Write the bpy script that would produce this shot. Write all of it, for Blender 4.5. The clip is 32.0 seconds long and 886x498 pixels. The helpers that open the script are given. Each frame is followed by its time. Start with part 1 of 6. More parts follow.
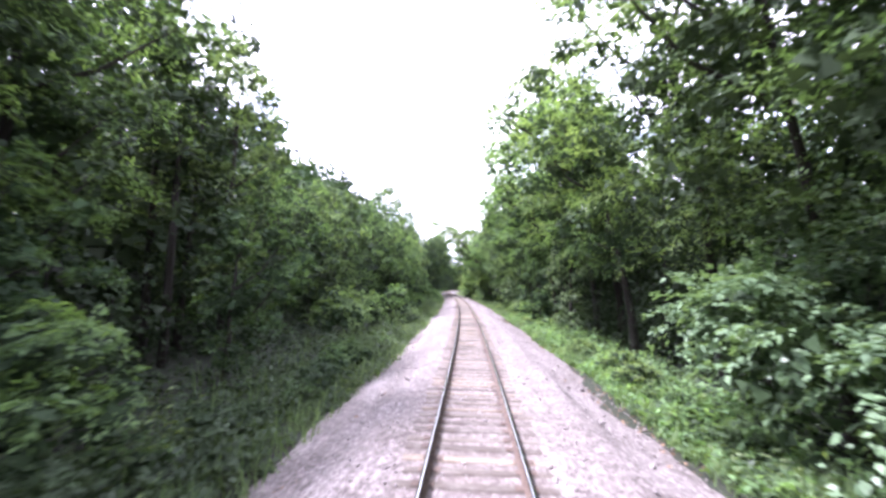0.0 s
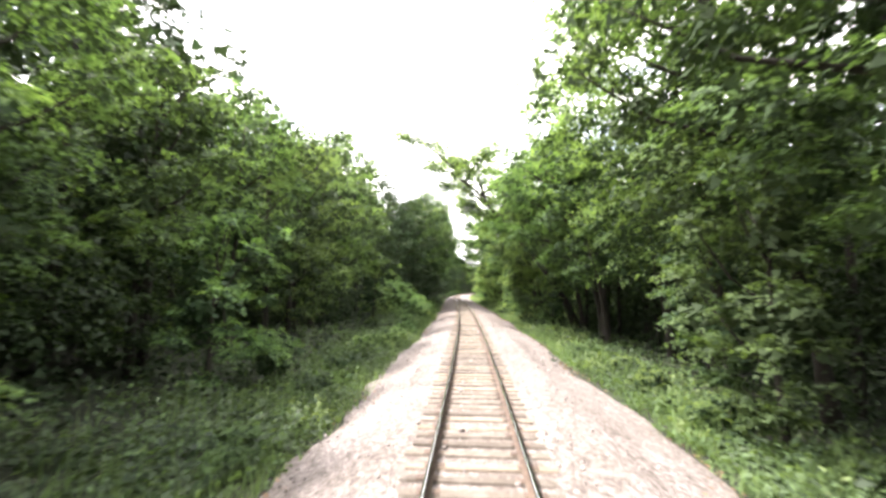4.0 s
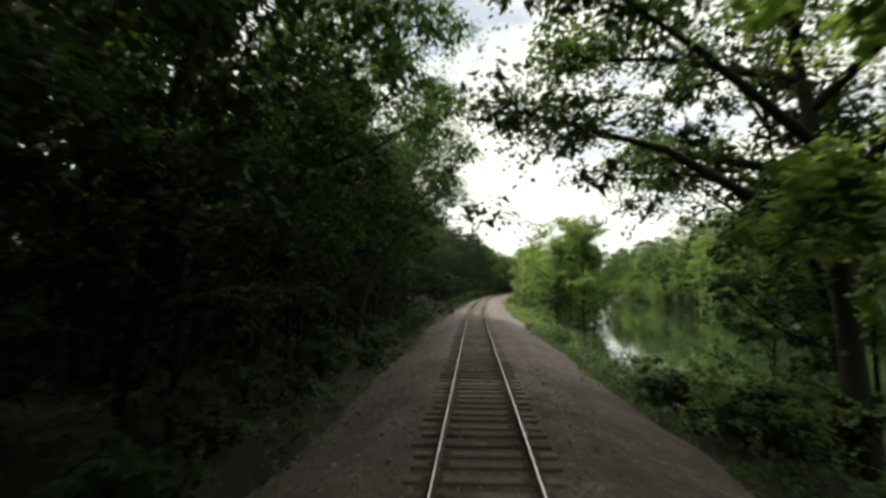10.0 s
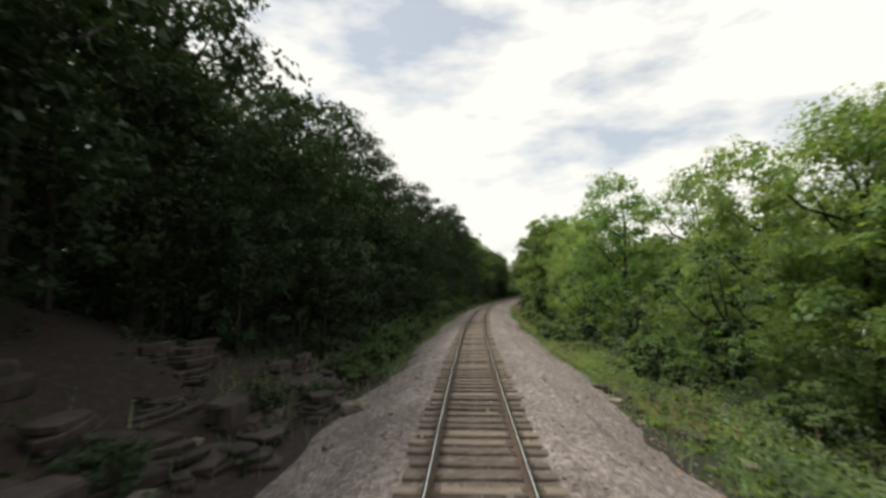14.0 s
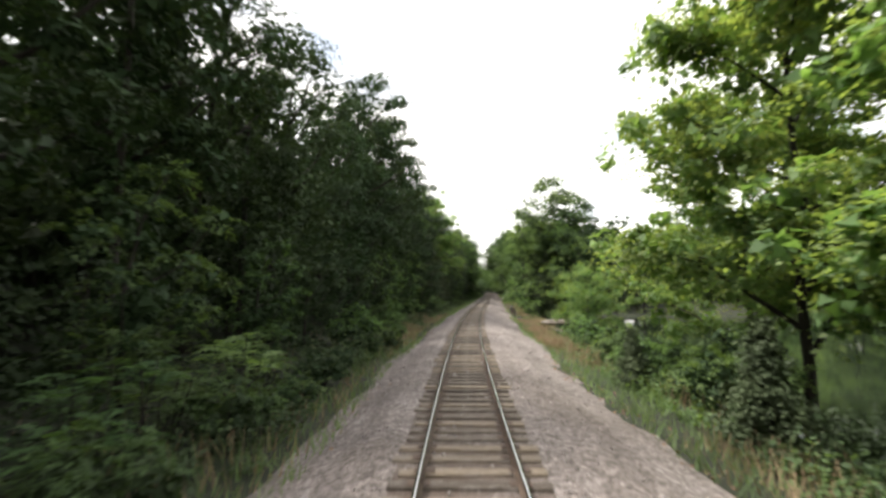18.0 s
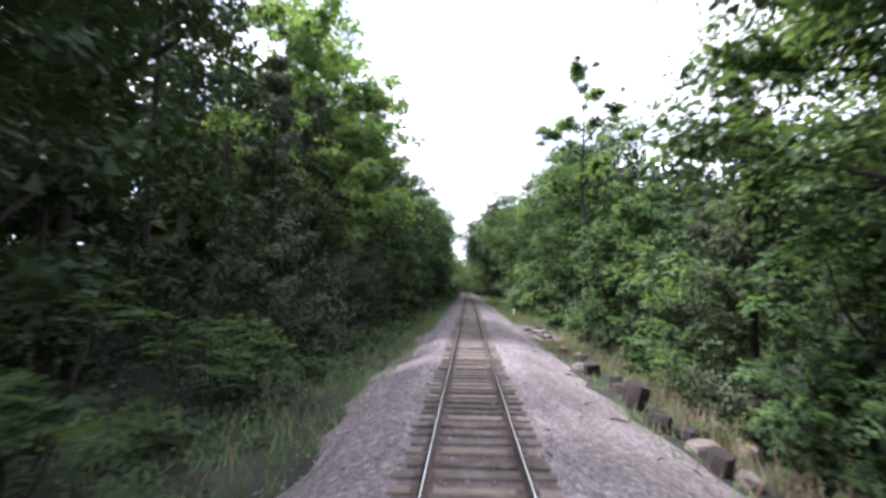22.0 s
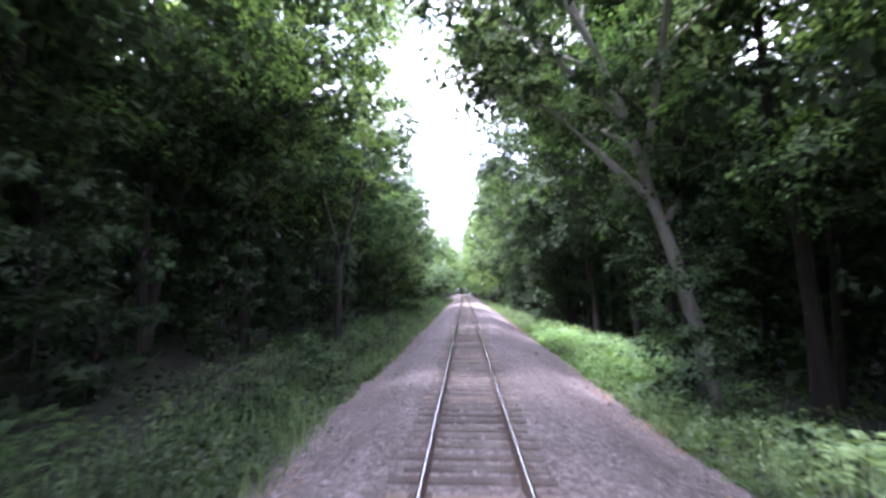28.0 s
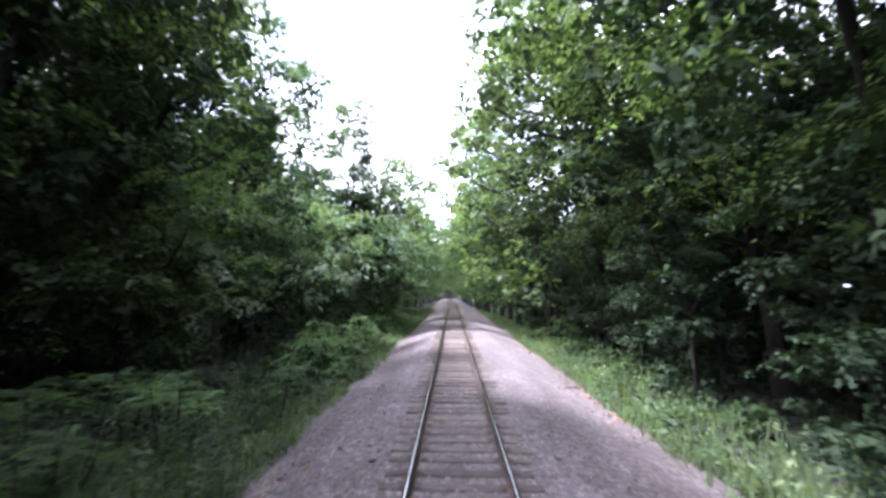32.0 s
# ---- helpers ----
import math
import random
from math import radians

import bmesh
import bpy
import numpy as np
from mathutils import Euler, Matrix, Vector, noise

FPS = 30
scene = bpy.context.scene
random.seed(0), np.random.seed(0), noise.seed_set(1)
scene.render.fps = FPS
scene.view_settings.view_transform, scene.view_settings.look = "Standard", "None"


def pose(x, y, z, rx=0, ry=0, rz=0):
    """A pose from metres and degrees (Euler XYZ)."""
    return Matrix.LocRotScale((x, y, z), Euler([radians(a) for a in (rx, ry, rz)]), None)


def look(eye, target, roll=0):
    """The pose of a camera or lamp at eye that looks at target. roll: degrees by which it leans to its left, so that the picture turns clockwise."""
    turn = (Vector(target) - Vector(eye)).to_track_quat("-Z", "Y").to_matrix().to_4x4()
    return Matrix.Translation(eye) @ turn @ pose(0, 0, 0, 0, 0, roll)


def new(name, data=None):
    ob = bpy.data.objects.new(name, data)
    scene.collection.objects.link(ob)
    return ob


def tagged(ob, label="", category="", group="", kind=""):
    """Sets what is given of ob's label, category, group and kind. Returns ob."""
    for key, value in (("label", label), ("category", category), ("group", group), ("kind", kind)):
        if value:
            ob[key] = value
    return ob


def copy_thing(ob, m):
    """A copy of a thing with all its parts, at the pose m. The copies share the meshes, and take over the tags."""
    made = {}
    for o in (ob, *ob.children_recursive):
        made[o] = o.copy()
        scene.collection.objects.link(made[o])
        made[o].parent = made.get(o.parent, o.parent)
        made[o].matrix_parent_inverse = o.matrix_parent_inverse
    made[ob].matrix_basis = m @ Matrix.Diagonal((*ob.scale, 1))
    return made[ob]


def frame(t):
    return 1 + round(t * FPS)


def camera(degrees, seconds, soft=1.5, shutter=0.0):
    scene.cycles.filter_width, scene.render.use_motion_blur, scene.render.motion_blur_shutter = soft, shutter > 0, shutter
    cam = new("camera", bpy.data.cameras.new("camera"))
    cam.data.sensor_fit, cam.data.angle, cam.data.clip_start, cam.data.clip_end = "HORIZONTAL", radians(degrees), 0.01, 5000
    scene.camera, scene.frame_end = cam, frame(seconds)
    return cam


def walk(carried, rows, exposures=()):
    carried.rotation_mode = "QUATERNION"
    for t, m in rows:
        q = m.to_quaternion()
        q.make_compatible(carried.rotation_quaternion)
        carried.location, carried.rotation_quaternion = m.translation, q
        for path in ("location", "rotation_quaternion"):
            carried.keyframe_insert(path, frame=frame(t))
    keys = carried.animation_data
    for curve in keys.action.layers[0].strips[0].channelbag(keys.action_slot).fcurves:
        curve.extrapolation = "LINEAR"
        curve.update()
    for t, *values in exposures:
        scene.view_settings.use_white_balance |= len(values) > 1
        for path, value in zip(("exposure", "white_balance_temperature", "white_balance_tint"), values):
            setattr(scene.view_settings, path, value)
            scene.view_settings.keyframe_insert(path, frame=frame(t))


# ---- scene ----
# ---- camera ----
cam = camera(86.0, 32.0, soft=2.9, shutter=0.22)
EYE = 2.68  # above the rail tops, which are z = 0
# seconds, x, y, yaw, pitch, roll
PATH = [
    (0.0, -0.132, 0.000, 3.38, 4.50, -1.49),
    (0.5, -0.140, 7.991, 3.80, 4.55, -0.98),
    (1.0, -0.171, 16.001, 4.19, 4.52, -0.87),
    (1.5, -0.238, 24.030, 4.45, 4.45, -1.11),
    (2.0, -0.345, 32.078, 4.60, 4.26, -1.58),
    (2.5, -0.488, 40.147, 4.67, 4.31, -1.58),
    (3.0, -0.662, 48.241, 4.71, 4.67, -1.01),
    (3.5, -0.868, 56.358, 4.88, 4.86, -0.62),
    (4.0, -1.105, 64.499, 5.21, 4.74, -0.59),
    (4.5, -1.374, 72.658, 5.66, 4.51, -0.63),
    (5.0, -1.677, 80.828, 6.02, 4.55, -0.24),
    (5.5, -2.017, 89.009, 6.44, 4.58, 0.19),
    (6.0, -2.393, 97.200, 6.99, 4.69, 0.25),
    (6.5, -2.804, 105.394, 7.48, 4.64, -0.10),
    (7.0, -3.250, 113.581, 7.85, 4.69, -0.45),
    (7.5, -3.732, 121.761, 7.97, 4.84, -0.20),
    (8.0, -4.252, 129.935, 7.91, 4.95, 0.16),
    (8.5, -4.804, 138.097, 7.97, 4.93, 0.25),
    (9.0, -5.383, 146.243, 8.01, 4.82, 0.31),
    (9.5, -5.982, 154.374, 8.04, 4.70, 0.14),
    (10.0, -6.592, 162.489, 8.12, 4.58, -0.05),
    (10.5, -7.212, 170.595, 8.10, 4.58, -0.07),
    (11.0, -7.840, 178.697, 7.83, 4.69, 0.08),
    (11.5, -8.476, 186.795, 7.64, 4.62, 0.23),
    (12.0, -9.105, 194.889, 7.44, 4.51, 0.21),
    (12.5, -9.706, 202.986, 7.06, 4.62, 0.45),
    (13.0, -10.264, 211.090, 6.41, 4.83, 0.68),
    (13.5, -10.771, 219.200, 5.95, 5.10, 0.56),
    (14.0, -11.221, 227.316, 5.58, 5.21, 0.40),
    (14.5, -11.613, 235.436, 5.12, 5.19, 0.36),
    (15.0, -11.948, 243.557, 4.94, 5.08, 0.21),
    (15.5, -12.225, 251.678, 4.86, 4.83, -0.18),
    (16.0, -12.439, 259.800, 4.43, 4.91, -0.19),
    (16.5, -12.584, 267.911, 3.85, 5.00, -0.07),
    (17.0, -12.662, 276.001, 3.18, 4.94, 0.00),
    (17.5, -12.675, 284.069, 2.23, 4.82, 0.13),
    (18.0, -12.622, 292.114, 0.95, 4.87, 0.36),
    (18.5, -12.499, 300.127, 0.02, 4.90, 0.51),
    (19.0, -12.300, 308.097, -0.45, 4.88, 0.61),
    (19.5, -12.020, 316.023, -0.59, 4.79, 0.49),
    (20.0, -11.655, 323.904, -0.86, 4.70, 0.21),
    (20.5, -11.208, 331.740, -1.33, 4.66, -0.01),
    (21.0, -10.688, 339.531, -1.83, 4.61, -0.13),
    (21.5, -10.104, 347.277, -2.15, 4.66, -0.17),
    (22.0, -9.470, 354.979, -2.26, 4.73, -0.30),
    (22.5, -8.796, 362.655, -2.40, 4.92, -0.20),
    (23.0, -8.093, 370.323, -2.48, 5.08, -0.07),
    (23.5, -7.373, 377.985, -2.52, 5.00, -0.12),
    (24.0, -6.646, 385.641, -2.59, 4.85, -0.43),
    (24.5, -5.916, 393.307, -2.62, 4.80, -0.53),
    (25.0, -5.186, 400.996, -2.46, 4.93, -0.35),
    (25.5, -4.459, 408.710, -2.35, 5.01, -0.22),
    (26.0, -3.738, 416.448, -2.37, 4.93, -0.21),
    (26.5, -3.026, 424.196, -2.49, 4.85, -0.25),
    (27.0, -2.323, 431.940, -2.51, 4.91, -0.19),
    (27.5, -1.626, 439.679, -2.47, 4.69, -0.07),
    (28.0, -0.931, 447.413, -2.63, 4.79, -0.07),
    (28.5, -0.234, 455.112, -2.67, 4.76, -0.20),
    (29.0, 0.469, 462.743, -2.67, 4.63, -0.39),
    (29.5, 1.175, 470.308, -2.69, 4.53, -0.55),
    (30.0, 1.876, 477.807, -2.76, 4.47, -0.56),
    (30.5, 2.558, 485.208, -3.00, 4.51, -0.33),
    (31.0, 3.221, 492.478, -3.34, 4.61, -0.24),
    (31.5, 3.870, 499.617, -3.76, 4.82, -0.27),
    (32.0, 4.509, 506.623, -4.08, 5.16, -0.43),
]
EXPOSURES = [(0.0, 2.15, 5550, 31), (1.0, 2.55, 5750, 31), (2.0, 2.6, 5950, 29), (5.0, 2.3, 6700, 9), (6.0, 2.4, 6500, 12), (7.0, 2.2, 6500, 10), (8.2, 1.15, 8500, -10), (9.0, 0.9, 7400, -4), (9.6, 0.5, 7100, 1), (11.0, 0.2, 6500, 8), (12.0, 0.0, 6550, 7), (13.0, -0.08, 6700, 6),
             (15.0, 0.15, 6800, 6), (18.0, 0.95, 6700, 8), (20.0, 1.4, 6250, 13), (22.0, 1.4, 5650, 23), (23.0, 1.9, 5600, 28), (24.0, 2.7, 5450, 36), (27.0, 3.0, 5350, 34), (28.0, 3.1, 5350, 35), (29.0, 2.8, 5400, 32), (30.0, 2.6, 5550, 26), (32.0, 2.35, 5400, 29)]
walk(cam, [(t, pose(x, y, EYE, 90 + p, r, w)) for t, x, y, w, p, r in PATH], EXPOSURES)

# ---- light ----
SUN_FROM = Vector((-0.50, 0.02, 0.866)).normalized()
world = bpy.data.worlds.new("sky")
scene.world = world
world.use_nodes = True
wn, wl = world.node_tree.nodes, world.node_tree.links
wn.clear()
sky = wn.new("ShaderNodeTexSky")
sky.sky_type, sky.sun_disc = "NISHITA", False
sky.sun_elevation = math.asin(SUN_FROM.z)
sky.sun_rotation = math.atan2(SUN_FROM.x, SUN_FROM.y)
sky.air_density, sky.dust_density = 1.0, 2.0
back_blue = wn.new("ShaderNodeBackground")
back_blue.inputs["Strength"].default_value = 0.15
wl.new(sky.outputs[0], back_blue.inputs["Color"])
back_cloud = wn.new("ShaderNodeBackground")
back_cloud.inputs["Color"].default_value = (1.0, 0.985, 0.97, 1)
back_cloud.inputs["Strength"].default_value = 1.05
coord = wn.new("ShaderNodeTexCoord")
stretch = wn.new("ShaderNodeMapping")
stretch.inputs["Scale"].default_value = (1.6, 1.6, 4.2)
wl.new(coord.outputs["Generated"], stretch.inputs["Vector"])
puff = wn.new("ShaderNodeTexNoise")
puff.inputs["Scale"].default_value, puff.inputs["Detail"].default_value, puff.inputs["Roughness"].default_value = 2.2, 6.0, 0.55
wl.new(stretch.outputs[0], puff.inputs["Vector"])
cover = wn.new("ShaderNodeValToRGB")
cover.color_ramp.elements[0].position, cover.color_ramp.elements[1].position = 0.36, 0.53
cover.color_ramp.elements[0].color = (0.38, 0.38, 0.38, 1)
wl.new(puff.outputs["Fac"], cover.inputs[0])
blend = wn.new("ShaderNodeMixShader")
wl.new(cover.outputs[0], blend.inputs[0])
wl.new(back_blue.outputs[0], blend.inputs[1])
wl.new(back_cloud.outputs[0], blend.inputs[2])
wout = wn.new("ShaderNodeOutputWorld")
wl.new(blend.outputs[0], wout.inputs["Surface"])
sun = new("sun", bpy.data.lights.new("sun", "SUN"))
sun.data.energy, sun.data.angle, sun.data.color = 3.5, radians(9.0), (1.0, 0.955, 0.88)
sun.matrix_world = look(tuple(SUN_FROM * 200), (0, 0, 0))


# ---- materials ----
def material(name):
    m = bpy.data.materials.new(name)
    m.use_nodes = True
    n, l = m.node_tree.nodes, m.node_tree.links
    return m, n, l, n["Principled BSDF"]


def ramp(n, stops):
    r = n.new("ShaderNodeValToRGB")
    e = r.color_ramp.elements
    while len(e) < len(stops):
        e.new(0.5)
    for el, (pos, col) in zip(e, stops):
        el.position, el.color = pos, (*col, 1)
    return r


def noise_tex(n, l, scale, detail=4.0, rough=0.6, vec=None, squash=None):
    t = n.new("ShaderNodeTexNoise")
    t.inputs["Scale"].default_value, t.inputs["Detail"].default_value, t.inputs["Roughness"].default_value = scale, detail, rough
    if vec is None:
        c = n.new("ShaderNodeTexCoord")
        vec = c.outputs["Object"]
    if squash:
        mp = n.new("ShaderNodeMapping")
        mp.inputs["Scale"].default_value = squash
        l.new(vec, mp.inputs["Vector"])
        vec = mp.outputs[0]
    l.new(vec, t.inputs["Vector"])
    return t


def mixc(n, l, kind, fac, a, b):
    m = n.new("ShaderNodeMix")
    m.data_type, m.blend_type = "RGBA", kind
    for sock, v in ((m.inputs["Factor"], fac), (m.inputs["A"], a), (m.inputs["B"], b)):
        if isinstance(v, tuple):
            sock.default_value = (*v, 1)
        elif isinstance(v, float):
            sock.default_value = v
        else:
            l.new(v, sock)
    return m.outputs["Result"]


def bump(n, l, b, height, strength, dist):
    k = n.new("ShaderNodeBump")
    k.inputs["Strength"].default_value, k.inputs["Distance"].default_value = strength, dist
    l.new(height, k.inputs["Height"])
    l.new(k.outputs[0], b.inputs["Normal"])


def leaf_material(name, dark, light, through_col, sheen=0.55, share=0.32):
    m, n, l, b = material(name)
    geo, obj = n.new("ShaderNodeNewGeometry"), n.new("ShaderNodeObjectInfo")
    r = ramp(n, [(0.0, tuple(0.55 * a + 0.45 * c for a, c in zip(dark, light))), (0.8, light), (1.0, tuple(c * 1.15 for c in light))])
    l.new(geo.outputs["Random Per Island"], r.inputs[0])
    patch = noise_tex(n, l, 0.55, 3.0)
    col = mixc(n, l, "MULTIPLY", 0.75, r.outputs[0], ramp_of(n, l, patch.outputs["Fac"], [(0.3, (0.55, 0.6, 0.6)), (0.7, (1.35, 1.3, 1.1))]))
    hue = n.new("ShaderNodeHueSaturation")
    mr = n.new("ShaderNodeMapRange")
    mr.inputs["To Min"].default_value, mr.inputs["To Max"].default_value = 0.472, 0.508
    l.new(obj.outputs["Random"], mr.inputs["Value"])
    l.new(mr.outputs[0], hue.inputs["Hue"])
    hue.inputs["Saturation"].default_value = 0.77
    l.new(col, hue.inputs["Color"])
    l.new(hue.outputs[0], b.inputs["Base Color"])
    b.inputs["Roughness"].default_value = sheen
    b.inputs["Specular IOR Level"].default_value = 0.16
    tr = n.new("ShaderNodeBsdfTranslucent")
    l.new(mixc(n, l, "MULTIPLY", 1.0, hue.outputs[0], through_col), tr.inputs["Color"])
    mx = n.new("ShaderNodeMixShader")
    mx.inputs[0].default_value = share
    l.new(b.outputs[0], mx.inputs[1])
    l.new(tr.outputs[0], mx.inputs[2])
    l.new(mx.outputs[0], n["Material Output"].inputs["Surface"])
    return m


def ramp_of(n, l, value, stops):
    r = ramp(n, stops)
    l.new(value, r.inputs[0])
    return r.outputs[0]


LEAF = leaf_material("broad_leaves", (0.025, 0.062, 0.020), (0.074, 0.151, 0.046), (2.0, 2.1, 0.9), 0.55, 0.38)
LEAF_YOUNG = leaf_material("young_leaves", (0.045, 0.105, 0.033), (0.118, 0.222, 0.068), (2.1, 2.2, 0.9), 0.55, 0.42)
LEAF_BRIGHT = leaf_material("bright_shrub_leaves", (0.080, 0.170, 0.055), (0.160, 0.300, 0.100), (1.9, 2.0, 0.9), 0.55, 0.38)
LEAF_WILLOW = leaf_material("willow_leaves", (0.075, 0.130, 0.040), (0.150, 0.232, 0.078), (2.2, 2.2, 0.8), 0.55, 0.46)
# leaf colour darkened to stand for foliage on shaded sides and under crowns
LEAF_SHADED = leaf_material("shade_toned_leaves", (0.009, 0.022, 0.008), (0.027, 0.056, 0.020), (1.8, 1.9, 0.9), 0.55, 0.18)
LEAF_VINE = leaf_material("vine_leaves", (0.060, 0.125, 0.055), (0.140, 0.235, 0.110), (1.9, 2.0, 0.9), 0.34, 0.25)
# shade inside crowns and thickets, put into a darker, matter leaf colour
INNER_SHADE = leaf_material("inner_shade_leaves", (0.014, 0.034, 0.012), (0.038, 0.078, 0.027), (1.8, 1.9, 0.9), 0.75, 0.15)
LITTER = leaf_material("dead_leaves", (0.10, 0.050, 0.026), (0.27, 0.155, 0.080), (1.2, 1.1, 0.9), 0.8, 0.1)
NEEDLE = leaf_material("cedar_needles", (0.026, 0.046, 0.018), (0.066, 0.098, 0.040), (1.5, 1.6, 1.0), 0.6, 0.1)
WEED = leaf_material("weed_leaves", (0.040, 0.086, 0.030), (0.105, 0.190, 0.066), (2.0, 2.0, 0.9), 0.55, 0.36)
BRAMBLE = leaf_material("bramble_leaves", (0.020, 0.044, 0.019), (0.062, 0.110, 0.050), (1.9, 2.0, 1.0), 0.5, 0.28)
DRY = leaf_material("dry_grass", (0.16, 0.11, 0.055), (0.34, 0.25, 0.13), (1.3, 1.2, 0.9), 0.7, 0.2)
GRASS = leaf_material("green_grass", (0.056, 0.115, 0.031), (0.146, 0.243, 0.077), (2.0, 2.1, 0.9), 0.6, 0.24)


def bark_material(name, dark, light):
    m, n, l, b = material(name)
    t = noise_tex(n, l, 6.0, 6.0, 0.7, squash=(1, 1, 0.18))
    big = noise_tex(n, l, 0.9, 3.0)
    col = mixc(n, l, "MIX", big.outputs["Fac"], ramp_of(n, l, t.outputs["Fac"], [(0.35, dark), (0.68, light)]), tuple(0.55 * (a + c) for a, c in zip(dark, light)))
    l.new(col, b.inputs["Base Color"])
    b.inputs["Roughness"].default_value = 0.9
    bump(n, l, b, t.outputs["Fac"], 0.8, 0.05)
    return m


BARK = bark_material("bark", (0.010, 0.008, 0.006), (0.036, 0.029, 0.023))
BARK_PALE = bark_material("pale_bark", (0.12, 0.11, 0.095), (0.36, 0.34, 0.30))


def ballast_material(name="ballast", between=False):
    m, n, l, b = material(name)
    c = n.new("ShaderNodeTexCoord")
    v = n.new("ShaderNodeTexVoronoi")
    v.inputs["Scale"].default_value = 15.0
    l.new(c.outputs["Object"], v.inputs["Vector"])
    edge = n.new("ShaderNodeTexVoronoi")
    edge.feature = "DISTANCE_TO_EDGE"
    edge.inputs["Scale"].default_value = 15.0
    l.new(c.outputs["Object"], edge.inputs["Vector"])
    tone = n.new("ShaderNodeSeparateColor")
    l.new(v.outputs["Color"], tone.inputs[0])
    stone = ramp_of(n, l, tone.outputs[0], [(0.0, (0.145, 0.129, 0.124)), (0.45, (0.268, 0.250, 0.248)), (1.0, (0.42, 0.397, 0.393))])
    gap = ramp_of(n, l, edge.outputs["Distance"], [(0.0, (0.45, 0.42, 0.40)), (0.16, (1, 1, 1))])
    dusty = noise_tex(n, l, 0.35, 5.0, 0.65, c.outputs["Object"])
    streak = noise_tex(n, l, 1.0, 4.0, 0.6, c.outputs["Object"], (1.6, 0.10, 1))
    wear = ramp_of(n, l, dusty.outputs["Fac"], [(0.3, (0.70, 0.66, 0.63)), (0.7, (1.10, 1.07, 1.07))])
    line = ramp_of(n, l, streak.outputs["Fac"], [(0.3, (0.78, 0.74, 0.72)), (0.7, (1.12, 1.10, 1.10))])
    col = mixc(n, l, "MULTIPLY", 1.0, mixc(n, l, "MULTIPLY", 0.8, stone, gap), wear)
    col = mixc(n, l, "MULTIPLY", 1.0, col, line)
    speck = noise_tex(n, l, 7.0, 3.0, 0.6, c.outputs["Object"])
    col = mixc(n, l, "MULTIPLY", 1.0, col, ramp_of(n, l, speck.outputs["Fac"], [(0.36, (0.70, 0.68, 0.66)), (0.52, (1.0, 1.0, 1.0)), (0.66, (1.28, 1.27, 1.25))]))
    # brown mud and leaf dust on the shaded stretch beside the river, thinning out at both ends
    apart = n.new("ShaderNodeSeparateXYZ")
    l.new(c.outputs["Object"], apart.inputs[0])
    stretch_of = n.new("ShaderNodeMapRange")
    stretch_of.inputs["From Min"].default_value, stretch_of.inputs["From Max"].default_value = 60.0, 600.0
    l.new(apart.outputs["Y"], stretch_of.inputs["Value"])
    if between:
        stretch_of.inputs["From Min"].default_value, stretch_of.inputs["From Max"].default_value = 0.0, 500.0
    muddy = ramp_of(n, l, stretch_of.outputs[0], [(0.10, (0.45, 0.45, 0.45)), (0.26, (1, 1, 1)), (0.74, (1, 1, 1)), (0.86, (0.35, 0.35, 0.35))]) if between else ramp_of(n, l, stretch_of.outputs[0], [(0.073, (0.10, 0.10, 0.10)), (0.122, (0.85, 0.85, 0.85)), (0.244, (0.85, 0.85, 0.85)), (0.293, (0.04, 0.04, 0.04)), (0.64, (0.04, 0.04, 0.04)), (0.71, (0.38, 0.38, 0.38))])
    clods = noise_tex(n, l, 0.9, 6.0, 0.7, c.outputs["Object"])
    patchy = ramp_of(n, l, clods.outputs["Fac"], [(0.36, (0.25, 0.25, 0.25)), (0.60, (1, 1, 1))])
    fine = noise_tex(n, l, 22.0, 4.0, 0.7, c.outputs["Object"])
    mud = ramp_of(n, l, fine.outputs["Fac"], [(0.3, (0.060, 0.042, 0.034)), (0.7, (0.145, 0.108, 0.090))])
    col = mixc(n, l, "MIX", mixc(n, l, "MULTIPLY", 1.0, muddy, patchy), col, mud)
    l.new(col, b.inputs["Base Color"])
    b.inputs["Roughness"].default_value = 0.92
    bump(n, l, b, edge.outputs["Distance"], 0.9, 0.05)
    return m


def stone_material(name, dark, light, scale=3.0):
    m, n, l, b = material(name)
    geo = n.new("ShaderNodeNewGeometry")
    t = noise_tex(n, l, scale, 6.0, 0.65)
    col = ramp_of(n, l, t.outputs["Fac"], [(0.32, dark), (0.68, light)])
    tint = ramp_of(n, l, geo.outputs["Random Per Island"], [(0.0, (0.7, 0.68, 0.66)), (1.0, (1.25, 1.22, 1.2))])
    l.new(mixc(n, l, "MULTIPLY", 1.0, col, tint), b.inputs["Base Color"])
    b.inputs["Roughness"].default_value = 0.9
    bump(n, l, b, t.outputs["Fac"], 0.7, 0.04)
    return m


